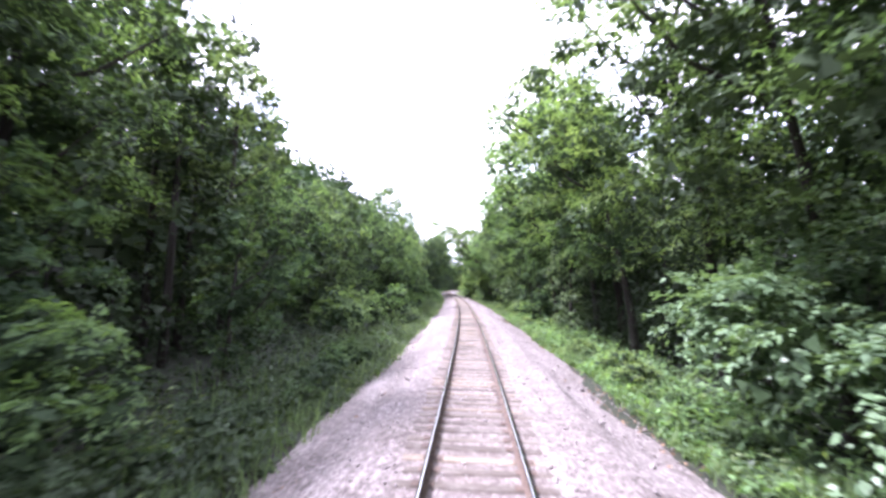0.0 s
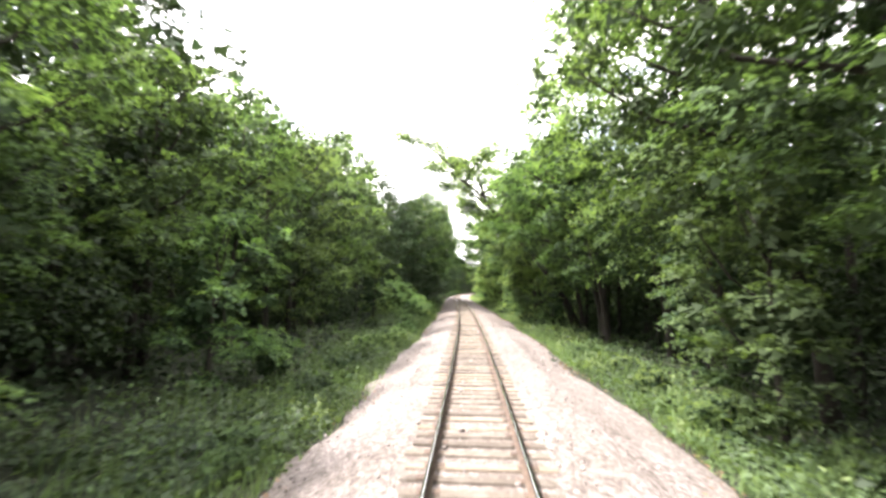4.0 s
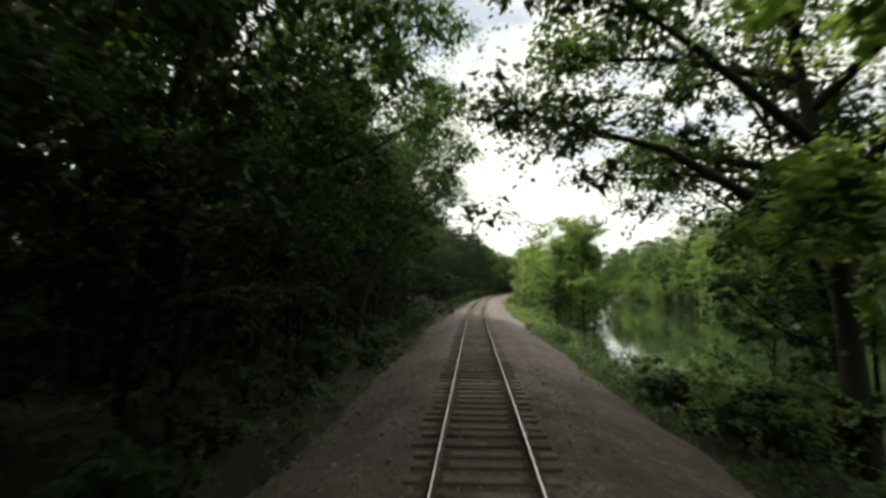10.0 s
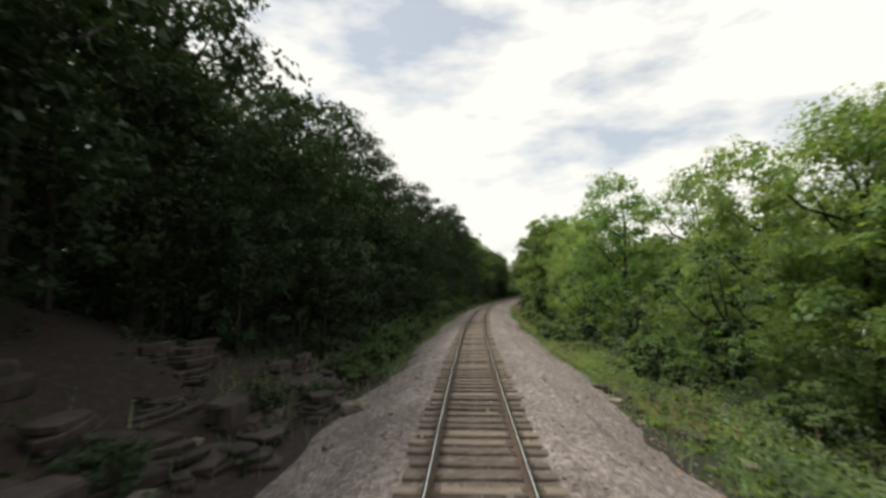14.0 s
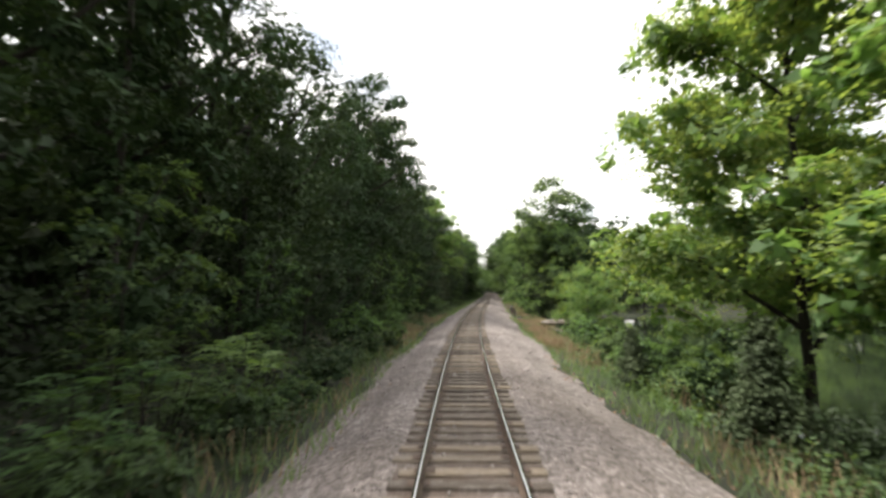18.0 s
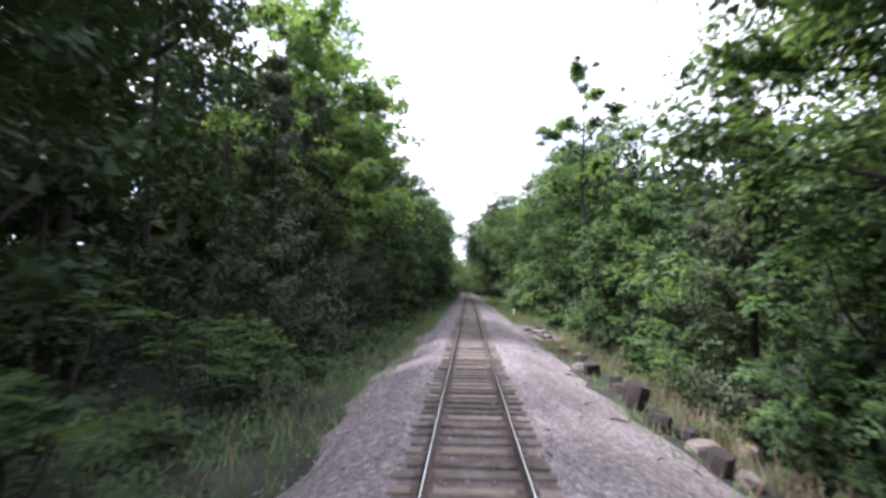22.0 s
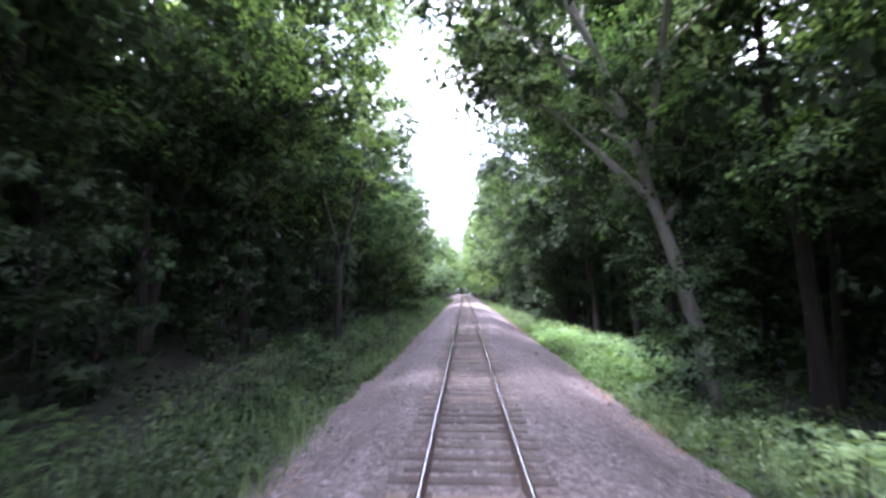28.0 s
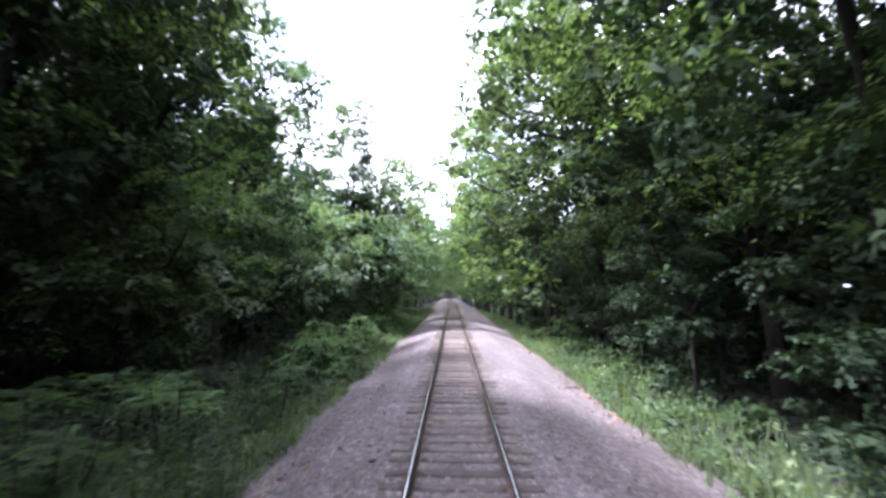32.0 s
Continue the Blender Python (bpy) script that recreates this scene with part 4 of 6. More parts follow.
BUSH = [make_bush(111 + i, 1.9, 1.35, 700, 0.14, (WEED, LEAF_WILLOW, LEAF, BRAMBLE)[i], "leafy green bush at the edge of the ballast") for i in range(4)]
SHRUB = [make_bush(121 + i, 3.4, 1.8, 950, 0.18, LEAF_YOUNG, "tall leafy shrub at the wood's edge", "shrub", 20) for i in range(3)]
MOUND = make_bush(131, 5.2, 3.4, 3600, 0.26, LEAF_VINE, "big mound of trailing vines beside the track", "vine_mound", 34)
PALE = make_tree(151, 13, 2.6, 3.0, 1500, 0.25, LEAF_YOUNG, bark=BARK_PALE, lean=0.3, label="slender tree with a thin pale trunk", name="slender_tree", limbs=3, slim=0.55, core=6)

FORKED = make_forked(161, 15, 5.9, 2.0, "dark forked tree on the river bank")
STEMS = make_forked(163, 9, 0.7, 2.2, "clump of dark bare stems at the water's edge", 4)
FEATHER = [make_bush(171 + i, 3.6, 2.3, 2400, 0.17, LEAF_BRIGHT, "big bright feathery shrub beside the ballast", "feathery_shrub", 26) for i in range(2)]

OAK = [make_open(301 + i, 17, 7.5, (4.5, 5.5)[i], LEAF, "broad dark-limbed tree with loose sprays of leaves", n=34000, leaf=0.17, lean=(1.5, 2.5)[i], limbs=13, thick=1.3, toward=0.6, clump=0.19) for i in range(2)]
AIRY = [make_open(311 + i, 14, 4.6, 2.0, (LEAF_WILLOW, LEAF_YOUNG)[i], "airy light green tree with sky between its leaves", n=24000, leaf=0.14, limbs=14, thick=0.7, toward=0.2, name="airy_tree", clump=0.19, loose=4) for i in range(2)]
LEANING = make_open(141, 18.5, 5.5, 7.5, LEAF_YOUNG, "dark tree leaning far out over the railway", n=25000, leaf=0.17, lean=13.0, limbs=13, thick=1.5, toward=0.0, top=1.0, name="leaning_tree", clump=0.27)
GREY = make_open(321, 15, 7.0, 5.0, LEAF_VINE, "leaning tree with bare pale grey limbs", bark=BARK_PALE, n=20000, leaf=0.15, lean=4.5, limbs=12, toward=0.9, clump=0.2)
SPIRE = make_open(331, 18, 2.8, 8.0, LEAF_YOUNG, "tall slender tree with a tuft of leaves at its top", n=9000, leaf=0.15, limbs=9, thick=0.6, toward=0.0, top=0.9, name="slender_tree")
SUMAC = [make_sumac(341 + i, 3.0, 7 + i, (LEAF_BRIGHT, LEAF)[i], "sumac with long feathered green fronds") for i in range(2)]
SCRUB = make_cedar(351, 3.4, 1.3, 5000, "small dense dark green cedar bush")

# things set one by one: kind, metres along, metres to the right, turn, size
OPENING = [
    (MOUND, 11.8, 9.0, 0.3, 1.22), (VINE, 37.0, 7.8, 0.5, 0.6), (VINE, 62.0, 7.6, 1.5, 0.7), (LEANING, 114.0, 11.5, 0.15, 1.0), (HANG[2], 119.0, 8.2, 0.1, 1.16), (OAK[0], 102.5, 10.8, 0.3, 0.95),
    (FEATHER[1], 115.0, -5.9, 3.4, 0.8), (FEATHER[0], 117.5, -8.0, 0.4, 1.25), (BUSH[1], 118, -4.7, 0.6, 0.8), (FEATHER[0], 119.5, -6.0, 1.0, 0.85), (BUSH[2], 121, -4.7, 1.6, 0.8),
    (FEATHER[1], 121.5, -8.2, 1.4, 1.3), (FEATHER[1], 123.5, -6.1, 0.2, 0.85), (BUSH[3], 124.5, -4.7, 1.6, 0.75)]
RIVER_START = [
    (FEATHER[0], 126.0, -8.6, 2.4, 1.15), (SHRUB[0], 127.5, -5.9, 3.0, 0.7), (FORKED, 145.2, 9.0, -0.15, 1.15), (HANG[2], 136.5, 12.0, 0.1, 1.15), (HANG[3], 152.5, 10.2, 0.1, 1.15), (YOUNG[0], 141.5, 8.0, 0.3, 0.55), (AIRY[0], 147.5, 14.6, 0.4, 1.3), (AIRY[0], 153.5, 15.0, 1.4, 1.35), (AIRY[1], 141.0, 15.0, 2.4, 1.25), (SUNNY[0], 158.0, 14.8, 0.6, 1.25), (AIRY[0], 151.0, 9.5, 0.4, 1.1), (OAK[1], 161.0, 8.2, 0.5, 1.1), (AIRY[0], 168.5, 8.6, 0.5, 1.0), (AIRY[0], 157, 10.5, -0.2, 1.1), (SUNNY[1], 149.5, 13.6, 0.2, 0.95), (SUNNY[0], 141.5, 14.2, 0.9, 0.8), (STEMS, 163.3, 7.6, 0.2, 1.0),
    (HANG[2], 164.8, 9.6, 0.2, 1.0), (STEMS, 176.9, 11.0, 1.0, 0.7), (OAK[0], 175.3, 9.4, 0.3, 1.0), (HANG[0], 179.5, 12.4, 0.2, 0.9), (YOUNG[0], 170.8, 19.5, 0.4, 0.8),
    (AIRY[1], 184.0, 12.5, 0.4, 0.6)]
RIVER_BEND = [
    (BUSH[0], 246.5, -4.7, 0.4, 0.65), (BUSH[2], 249.5, -4.9, 1.4, 0.8), (BUSH[0], 253.0, -4.8, 2.4, 0.7), (BUSH[2], 256.5, -5.1, 0.9, 0.85), (BUSH[3], 240.5, -5.6, 0.2, 0.6), (BUSH[3], 235.5, -6.0, 1.2, 0.55),
    (WILLOW, 225.0, 11.8, 0.3, 1.2), (SUNNY[1], 240, 18.0, 0.1, 0.95), (SUNNY[0], 247, 17.0, 0.4, 1.0), (AIRY[0], 308.0, 10.6, 0.2, 1.18), (AIRY[0], 303.5, 11.6, 1.2, 1.15), (AIRY[0], 313.5, 12.0, 2.2, 1.0), (SCRUB, 304.5, 7.2, 0.0, 1.0), (SCRUB, 312.0, 6.6, 1.0, 0.7), (SHRUB[0], 318.8, 8.0, 0.5, 0.75),
    (SUMAC[1], 300.8, -6.8, 0.1, 1.0), (SUMAC[1], 303.6, -7.4, 1.1, 1.1), (SUMAC[0], 306.4, -6.6, 2.1, 0.9), (SUMAC[1], 309.0, -7.2, 0.7, 0.9), (SUMAC[1], 332.0, -6.3, 0.4, 0.6), (SUMAC[0], 334.5, -6.8, 1.4, 0.7),
    (WILLOW, 340, 11.2, 1.5, 0.64)]
CEDARS = [
    (BROAD[0], 360, 15.5, -0.2, 1.1), (BROAD[1], 363.5, 12.2, 0.1, 1.3), (BROAD[3], 368, 15.5, 0.4, 1.25), (BROAD[1], 370.5, 14.5, 0.3, 1.0), (CEDAR[0], 370.6, 8.6, 0.0, 0.95), (CEDAR[1], 361.0, 9.6, 0.5, 0.86), (CEDAR[0], 363.5, 9.0, 2.5, 0.72), (CEDAR[0], 362.0, 12.4, 1.5, 0.9), (LOW, 357.5, 14.6, 0.3, 0.85), (LOW, 369.0, 12.8, 1.3, 0.75), (YOUNG[2], 366.8, 7.8, 0.4, 0.5), (YOUNG[0], 373.5, 8.6, 0.1, 0.75), (LOW, 376.5, 14.0, 0.7, 0.62),
    (YOUNG[1], 377.0, 9.4, 1.1, 0.7), (YOUNG[0], 381.0, 9.0, 2.1, 0.8), (LOW, 383.5, 13.6, 2.7, 0.66), (YOUNG[2], 386.5, 8.8, 0.9, 0.7), (LOW, 390.5, 13.0, 1.7, 0.7), (BUSH[1], 356.5, 10.5, 0.2, 0.7), (BUSH[0], 358.5, 12.0, 1.2, 0.8), (SPIRE, 390.0, 8.2, 0.0, 1.12), (AIRY[1], 384.5, 9.5, 0.6, 0.7), (AIRY[0], 386.0, -11.0, 0.6, 1.55), (OAK[0], 364.0, 11.5, 0.3, 0.85),
    (SUMAC[1], 361.2, -6.9, 0.3, 1.6), (SUMAC[1], 362.2, -5.5, 0.9, 0.6), (SUMAC[1], 368.5, -7.2, 1.3, 1.15), (SUMAC[1], 370.8, -7.0, 2.3, 1.0), (SCRUB, 379.0, -7.4, 0.0, 0.9),
    (CEDAR[1], 376.8, -9.2, 2.0, 1.2), (CEDAR[1], 379.5, 11.5, 1.0, 0.8), (CEDAR[0], 383.8, -9.6, 1.0, 1.3), (CEDAR[1], 390.8, -9.0, 3.0, 1.25)]
STRAIGHT = [
    (PALE, 404.8, -8.4, 3.4, 1.0), (LOW, 409.5, -10.6, 0.2, 1.0), (LOW, 397.0, -12.2, 1.2, 1.05), (YOUNG[1], 401.0, -7.4, 0.4, 0.45), (YOUNG[2], 413.5, -8.2, 0.9, 0.8), (BROAD[3], 405.5, 14.5, -0.2, 1.15), (SHRUB[1], 396.0, 9.2, 0.2, 0.7), (FEATHER[0], 399.5, 10.4, 0.8, 0.8), (SHRUB[2], 403.0, 9.0, 1.6, 0.6), (SHRUB[0], 412.0, 8.6, 2.0, 0.6), (VINE, 419, 13.0, 0.4, 1.22),
    (BROAD[1], 421.0, 14.5, 0.3, 1.42), (MOUND, 426.0, 8.6, 1.2, 1.0), (VINE, 464.0, 7.0, 0.2, 0.75), (GREY, 464.0, 7.8, 0.1, 1.15), (SUMAC[0], 452.0, 6.8, 0.2, 0.8), (SUMAC[0], 456.5, 6.4, 1.2, 0.6), (AIRY[1], 438.0, 9.0, 0.4, 0.95), (FORKED, 477.0, -7.8, 0.2, 0.95)]
LAST = [
    (PALE, 505.5, 9.8, 0.2, 0.9), (SUMAC[1], 515.0, -6.4, 0.3, 0.9), (SUMAC[0], 518.0, -6.0, 2.3, 0.7), (SUMAC[1], 511.0, -8.0, 1.3, 1.0), (MOUND, 522.0, -11.5, 2.0, 1.3), (FEATHER[0], 528.5, -5.6, 1.0, 0.75),
    # the tree at 517.5 is added to block a band of sun on the ballast
    (MOUND, 534.0, -11.5, 1.0, 1.9), (TALL[2], 517.5, -10.6, 0.3, 1.0), (TALL[1], 522.5, -11.6, 0.9, 0.95), (VINE, 546.0, -8.4, 3.0, 1.05), (MOUND, 549.0, -9.5, 2.4, 2.1)]
for kind, s, lat, turn, size in OPENING + RIVER_START + RIVER_BEND + CEDARS + STRAIGHT + LAST:
    plant(kind, s, lat, turn + (math.pi if lat < 0 else 0), size)

mix_rng = random.Random(77)
RIGHT_GAPS = [(133, 149), (154, 217), (221, 231), (302, 358), (366, 392)]
LEFT_GAPS = [(374, 394), (531, 553)]


def build_woods():
    r = mix_rng
    for side in (-1, 1):
        gaps = RIGHT_GAPS if side > 0 else LEFT_GAPS
        s = -45.0
        while s < 690:
            ed, top = edge(s, 1 if side < 0 else 3), edge(s, 2 if side < 0 else 4)
            inner = abs(ed)
            if not any(a < s < c for a, c in gaps):
                # leaf tones are picked by side and stretch to stand for sun and shade
                far = s > 545 or s < -6
                if far:
                    ob, size = r.choice(FAR), top / 17 * r.uniform(0.9, 1.1)
                    lat = max(4.7, inner + 5.4 * size)
                elif inner < 3.6:
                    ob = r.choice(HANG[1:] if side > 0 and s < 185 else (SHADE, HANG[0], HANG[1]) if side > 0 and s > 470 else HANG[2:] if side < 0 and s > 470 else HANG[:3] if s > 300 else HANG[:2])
                    size = top / 16 * r.uniform(0.92, 1.12)
                    lat = max(8.4 if s > 430 else 5.4, inner + 7.0 * size + r.uniform(0, 1.2))
                elif s > 425:
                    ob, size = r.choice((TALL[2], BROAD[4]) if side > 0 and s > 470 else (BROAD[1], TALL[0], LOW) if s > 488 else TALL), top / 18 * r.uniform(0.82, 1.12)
                    lat = inner + 5.4 * size + r.uniform(-0.4, 0.8)
                else:
                    ob = r.choice((LOW, BROAD[1], LOW) if (s < 126 if side < 0 else s < 64) else (BROAD[0], BROAD[1], BROAD[3]) if side > 0 else (BROAD[4],) if s < 205 else (BROAD[2],) if s < 300 else (BROAD[2], BROAD[4]) if s < 372 else (BROAD[2],) if s < 425 else (BROAD[0], BROAD[2], BROAD[3], BROAD[4]))
                    size = top / 17 * r.uniform(0.78, 1.16)
                    if side > 0 and 217 < s < 312:
                        ob, size = r.choice(SUNNY + AIRY[:1]), top / 14 * r.uniform(0.9, 1.1)
                    elif side > 0 and 108 < s < 160:
                        ob, size = r.choice((AIRY[0], AIRY[1], SUNNY[0])), top / 17 * r.uniform(0.9, 1.1)
                    lat = inner + 4.7 * size + r.uniform(-0.4, 0.8)
                if side > 0 and river(s) > 0.5:
                    lat = min(lat, 15.5 if 228 < s < 263 else 12.5)
                plant(ob, s, side * lat, r.uniform(-0.45, 0.45) + (0 if side > 0 else math.pi), size)
            s += r.uniform(5.6, 7.6) * (1.1 if s > 545 else 1.0)
        s = -30.0
        while s < 600:
            ed = abs(edge(s, 1 if side < 0 else 3))
            if not any(a < s < c for a, c in gaps) and not (hollow(s, side) and r.random() < 0.8) and not (side > 0 and s < 30) and not (side < 0 and 214 < s < 246) and not (side > 0 and 384 < s < 406) and not (s > 430 and (side > 0 or r.random() < 0.65)) and not ((s < 110 or side > 0 and 217 < s < 300) and r.random() < 0.6) and not (side < 0 and (110 < s < 130 or 366 < s < 396 or 130 < s < 300 and r.random() < 0.65)):
                lat = max(6.0 if side < 0 else 6.8, min(ed + 1.0, 10.0 if side > 0 and 228 < s < 256 else 8.0)) + r.uniform(0, 2.0)
                # darker young trees put the left side's shade into the leaf colour
                plant(r.choice(YOUNG[2:] if side < 0 and s > 126 else YOUNG[:3]), s, side * lat, r.uniform(-0.6, 0.6) + (0 if side > 0 else math.pi), r.uniform(0.6, 1.1))
            s += r.uniform(5, 9)
        s = -20.0
        while s < 590:
            if not (side < 0 and 214 < s < 241) and not (side > 0 and 335 < s < 366) and not (side > 0 and 217 < s < 238):
                lat = (4.9 if side < 0 else 6.1) + abs(r.gauss(0, 0.8))
                dry = side > 0 and 300 < s < 420 or side < 0 and 330 < s < 420
                open_bank = s > 430 or 386 < s < 430
                # left-hand bushes take the darker leaf colours, again for shade
                plant(r.choice(BUSH[2:] if side < 0 else BUSH[:2] if 216 < s < 420 else BUSH[:3]), s, side * (lat + (1.2 if dry else 3.0 if side > 0 and 228 < s < 256 else 0) + (1.0 if open_bank else 0)), r.uniform(0, 6.28), r.uniform(0.4, 0.8) if open_bank or dry or s < 110 or side > 0 and 183 < s < 256 else r.uniform(0.5, 1.1))
                if r.random() < (0.06 if open_bank else 0.2 if s < 110 else 0.12 if side > 0 and 217 < s < 300 else 0.4) and not (side > 0 and 183 < s < 216) and not hollow(s, side) and not (side > 0 and s < 30):
                    plant(r.choice(SHRUB), s + 1.2, side * (lat + r.uniform(1.0, 2.4)), r.uniform(0, 6.28), r.uniform(0.6, 1.1))
            s += r.uniform(2.8, 4.8)


def build_young_shade():
    """Young growth in a shade-dark leaf colour between the trunks on the hill side."""
    r = random.Random(78)
    for s0, s1, lat0, lat1, step in ((129, 214, 7.0, 9.6, 3.0), (130, 214, 10.5, 12.5, 5.0), (246, 298, 7.6, 9.6, 5.0), (432, 498, 9.0, 11.5, 5.0), (496, 562, -8.2, -10.6, 4.0)):
        s = s0
        while s < s1:
            plant(YOUNG[3], s, -r.uniform(lat0, lat1), r.uniform(-0.6, 0.6) + (math.pi if lat0 > 0 else 0), r.uniform(0.65, 1.1))
            s += step * r.uniform(0.7, 1.3)


def build_verge():
    """Shrubs of a man's height and less along the hill side of the ballast."""
    r = random.Random(79)
    for kinds, s0, s1, lat0, lat1, step, small, big in (
            ((BUSH[2], BUSH[3], SHRUB[0]), 8, 70, 4.9, 6.6, 3.0, 0.45, 0.7), ((FEATHER[0], FEATHER[1], BUSH[0]), 72, 114, 4.6, 5.8, 2.3, 0.32, 0.45),
            ((SUMAC[1], BUSH[2], SUMAC[1], BUSH[3]), 428, 532, 5.3, 8.0, 2.3, 0.45, 0.75), ((SUMAC[1], FEATHER[1]), 524, 552, 5.0, 6.5, 3.5, 0.4, 0.6)):
        s = s0
        while s < s1:
            ob = r.choice(kinds)
            size = r.uniform(small, big) * (0.62 if ob is SHRUB[0] else 1.0)
            plant(ob, s, -r.uniform(lat0, lat1), r.uniform(0, 6.28), size)
            s += step * r.uniform(0.6, 1.4)


build_woods()
build_young_shade()
build_verge()


def build_second_row():
    """Trees in a shade-dark leaf colour close behind the first ones along the last straight."""
    r = random.Random(83)
    for side, a, c in ((1, 440, 565), (-1, 396, 520)):
        s = float(a)
        while s < c:
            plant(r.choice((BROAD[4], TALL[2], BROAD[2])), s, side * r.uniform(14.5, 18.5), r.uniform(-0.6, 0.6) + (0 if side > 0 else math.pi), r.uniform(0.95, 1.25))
            s += r.uniform(4.5, 6.5)


build_second_row()


def build_far_bank():
    """The tall trees across the river, with willows and shrubs hanging over the water."""
    r = random.Random(91)
    for row, (lat, step, big) in enumerate(((54.5, 8.5, 1.42), (63.0, 10.0, 1.62))):
        s = 150.0
        while s < 470:
            kind = r.choice((BROAD[0], BROAD[1], BROAD[3], SUNNY[0], SUNNY[1]))
            plant(kind, s, lat + r.uniform(-1.5, 1.5), r.uniform(-0.7, 0.7), big * r.uniform(0.85, 1.12) * (1.0 if s < 300 else 0.85))
            s += r.uniform(0.8, 1.25) * step
    nr = np.random.default_rng(93)
    n = 1500
    s, lat = nr.uniform(130, 480, n), nr.uniform(52.5, 62, n)
    x, y, _ = along(s, lat)
    c = np.stack([x, y, ground_z(s, lat) + nr.random(n) ** 1.3 * 8.5], -1)
    v, f = leaf_masses(nr, c, nr.uniform(0.9, 1.6, n), 0.8, True, 0.5)
    low = tagged(new("far_bank_thicket"), "leafy thicket along the far bank of the river", "undergrowth", kind="stuff")
    tagged(child("thicket_leaves", mesh_of("thicket_leaves", v, f, LEAF), low), kind="stuff")
    s = 170.0
    while s < 440:
        plant(r.choice((WILLOW, YOUNG[1], SHRUB[1], YOUNG[2])), s, 51.2 + r.uniform(-0.8, 0.8), r.uniform(0, 6.28), r.uniform(0.7, 1.1) if r.random() < 0.7 else 0.6)
        s += r.uniform(5, 9)


build_far_bank()


def build_deep_woods():
    """The trees behind the first row, across the river and at the far end: countless, so one piece."""
    nr = np.random.default_rng(61)
    spots = []
    for s in np.arange(-60, 705, 4.2):
        for lat in (-12.5, -18, -25):
            spots.append((s + nr.uniform(-2, 2), lat + nr.uniform(-1.8, 1.8)))
        for lat in (13, 18.5, 25):
            if river(s) < 0.4:
                spots.append((s + nr.uniform(-2, 2), lat + nr.uniform(-1.8, 1.8)))
    for s in np.arange(-60, 705, 6.0):
        for lat in (-33, -44):
            spots.append((s + nr.uniform(-3, 3), lat + nr.uniform(-3, 3)))
        if river(s) < 0.4:
            spots.append((s + nr.uniform(-3, 3), 34 + nr.uniform(-3, 3)))
    for s in np.arange(60, 470, 5.0):
        for lat in (70, 78, 88):
            spots.append((s + nr.uniform(-2, 2), lat + nr.uniform(-1.2, 1.2)))
    for lat in np.arange(-40, 100, 4.5):
        for s in (704, 709, 715, 722, 730):
            spots.append((s + nr.uniform(-2, 2), lat + nr.uniform(-2, 2)))
    for lat in np.arange(14, 66, 5):
        for s in (404, 412, 104, 112):
            spots.append((s + nr.uniform(-2, 2), lat + nr.uniform(-2, 2)))
    vs, fs, count = [], [], 0
    mv, mf, mcount = [], [], 0
    bv, bf, bcount = [], [], 0
    kv, kf, kcount = [], [], 0
    tv, tf = [], []
    for s, lat in spots:
        x, y, _ = along(s, lat)
        z = float(ground_z(s, lat))
        h = nr.uniform(11.5, 18.5) + max(0, abs(lat) - 20) * 0.06
        # extra height, hidden by the first row, added to keep sun off the track
        if lat < 0 and (330 < s < 505 or 125 < s < 203):
            h *= 1.45
        if -20 < lat < 0 and (26 < s < 60 or 508 < s < 565):
            h *= 0.72
        if lat > 49:
            h = nr.uniform(4, 8) if lat < 50.05 else nr.uniform(18, 33) if s < 300 else nr.uniform(13, 26)
        rad = nr.uniform(2.8, 4.0)
        near = abs(lat) < 15.6
        bank = 49 < lat < 60
        k, lumps, lump_r, leaf = (620, 34, rad * 0.23, 0.26) if near else (360, 16, rad * 0.3, 0.4) if bank and lat < 50.05 else (1300, 48, rad * 0.27, 0.5) if bank and lat < 53.6 else (320, 26, rad * 0.28, 0.65) if bank else (150, 12, rad * 0.26, 0.85) if lat > 49 else (70, 8, rad * 0.50, 0.75)
        if lat > 49:
            rad *= 1.5
        low = 0.47 if lat > 49 or abs(lat) > 20 else 0.54
        mid = np.array([x, y, z + h * low])
        e = nr.normal(0, 1, (lumps, 3))
        e /= np.linalg.norm(e, axis=1, keepdims=True)
        taper = 1 - 0.65 * np.clip(e[:, 2:3], 0, 1) ** 2
        knots = mid + e * np.array([rad * 0.70, rad * 0.70, h * 0.41]) * nr.uniform(0.55, 1, (lumps, 1)) * np.concatenate([taper, taper, np.ones_like(taper)], 1)
        spine = lumps // 4
        knots[:spine] = mid + np.stack([nr.normal(0, rad * 0.12, spine), nr.normal(0, rad * 0.12, spine), np.linspace(0.1, 1.0, spine) * h * 0.40], -1)
        d = nr.normal(0, 1, (k, 3)) * lump_r * (1.35 if lat > 49 else 1.15 if lumps > 10 else 0.8)
        d[:, 2] *= 0.8
        pos = knots[nr.integers(0, lumps, k)] + d
        v, f = leaf_quads(pos, (pos - mid) / rad * 0.6 + np.array([0, 0, 0.6]), leaf, nr, 0.7, 0.2)
        if lat > 49:
            bv.append(v)
            bf.append(f + bcount)
            bcount += len(v)
        else:
            vs.append(v)
            fs.append(f + count)
            count += len(v)
        v, f = leaf_masses(nr, knots, np.full(lumps, lump_r * (0.85 if lat > 49 else 0.8 if near else 0.9)), 0.8, False, 0.36 if near else 0.75)
        if lat > 49:
            kv.append(v)
            kf.append(f + kcount)
            kcount += len(v)
        else:
            mv.append(v)
            mf.append(f + mcount)
            mcount += len(v)
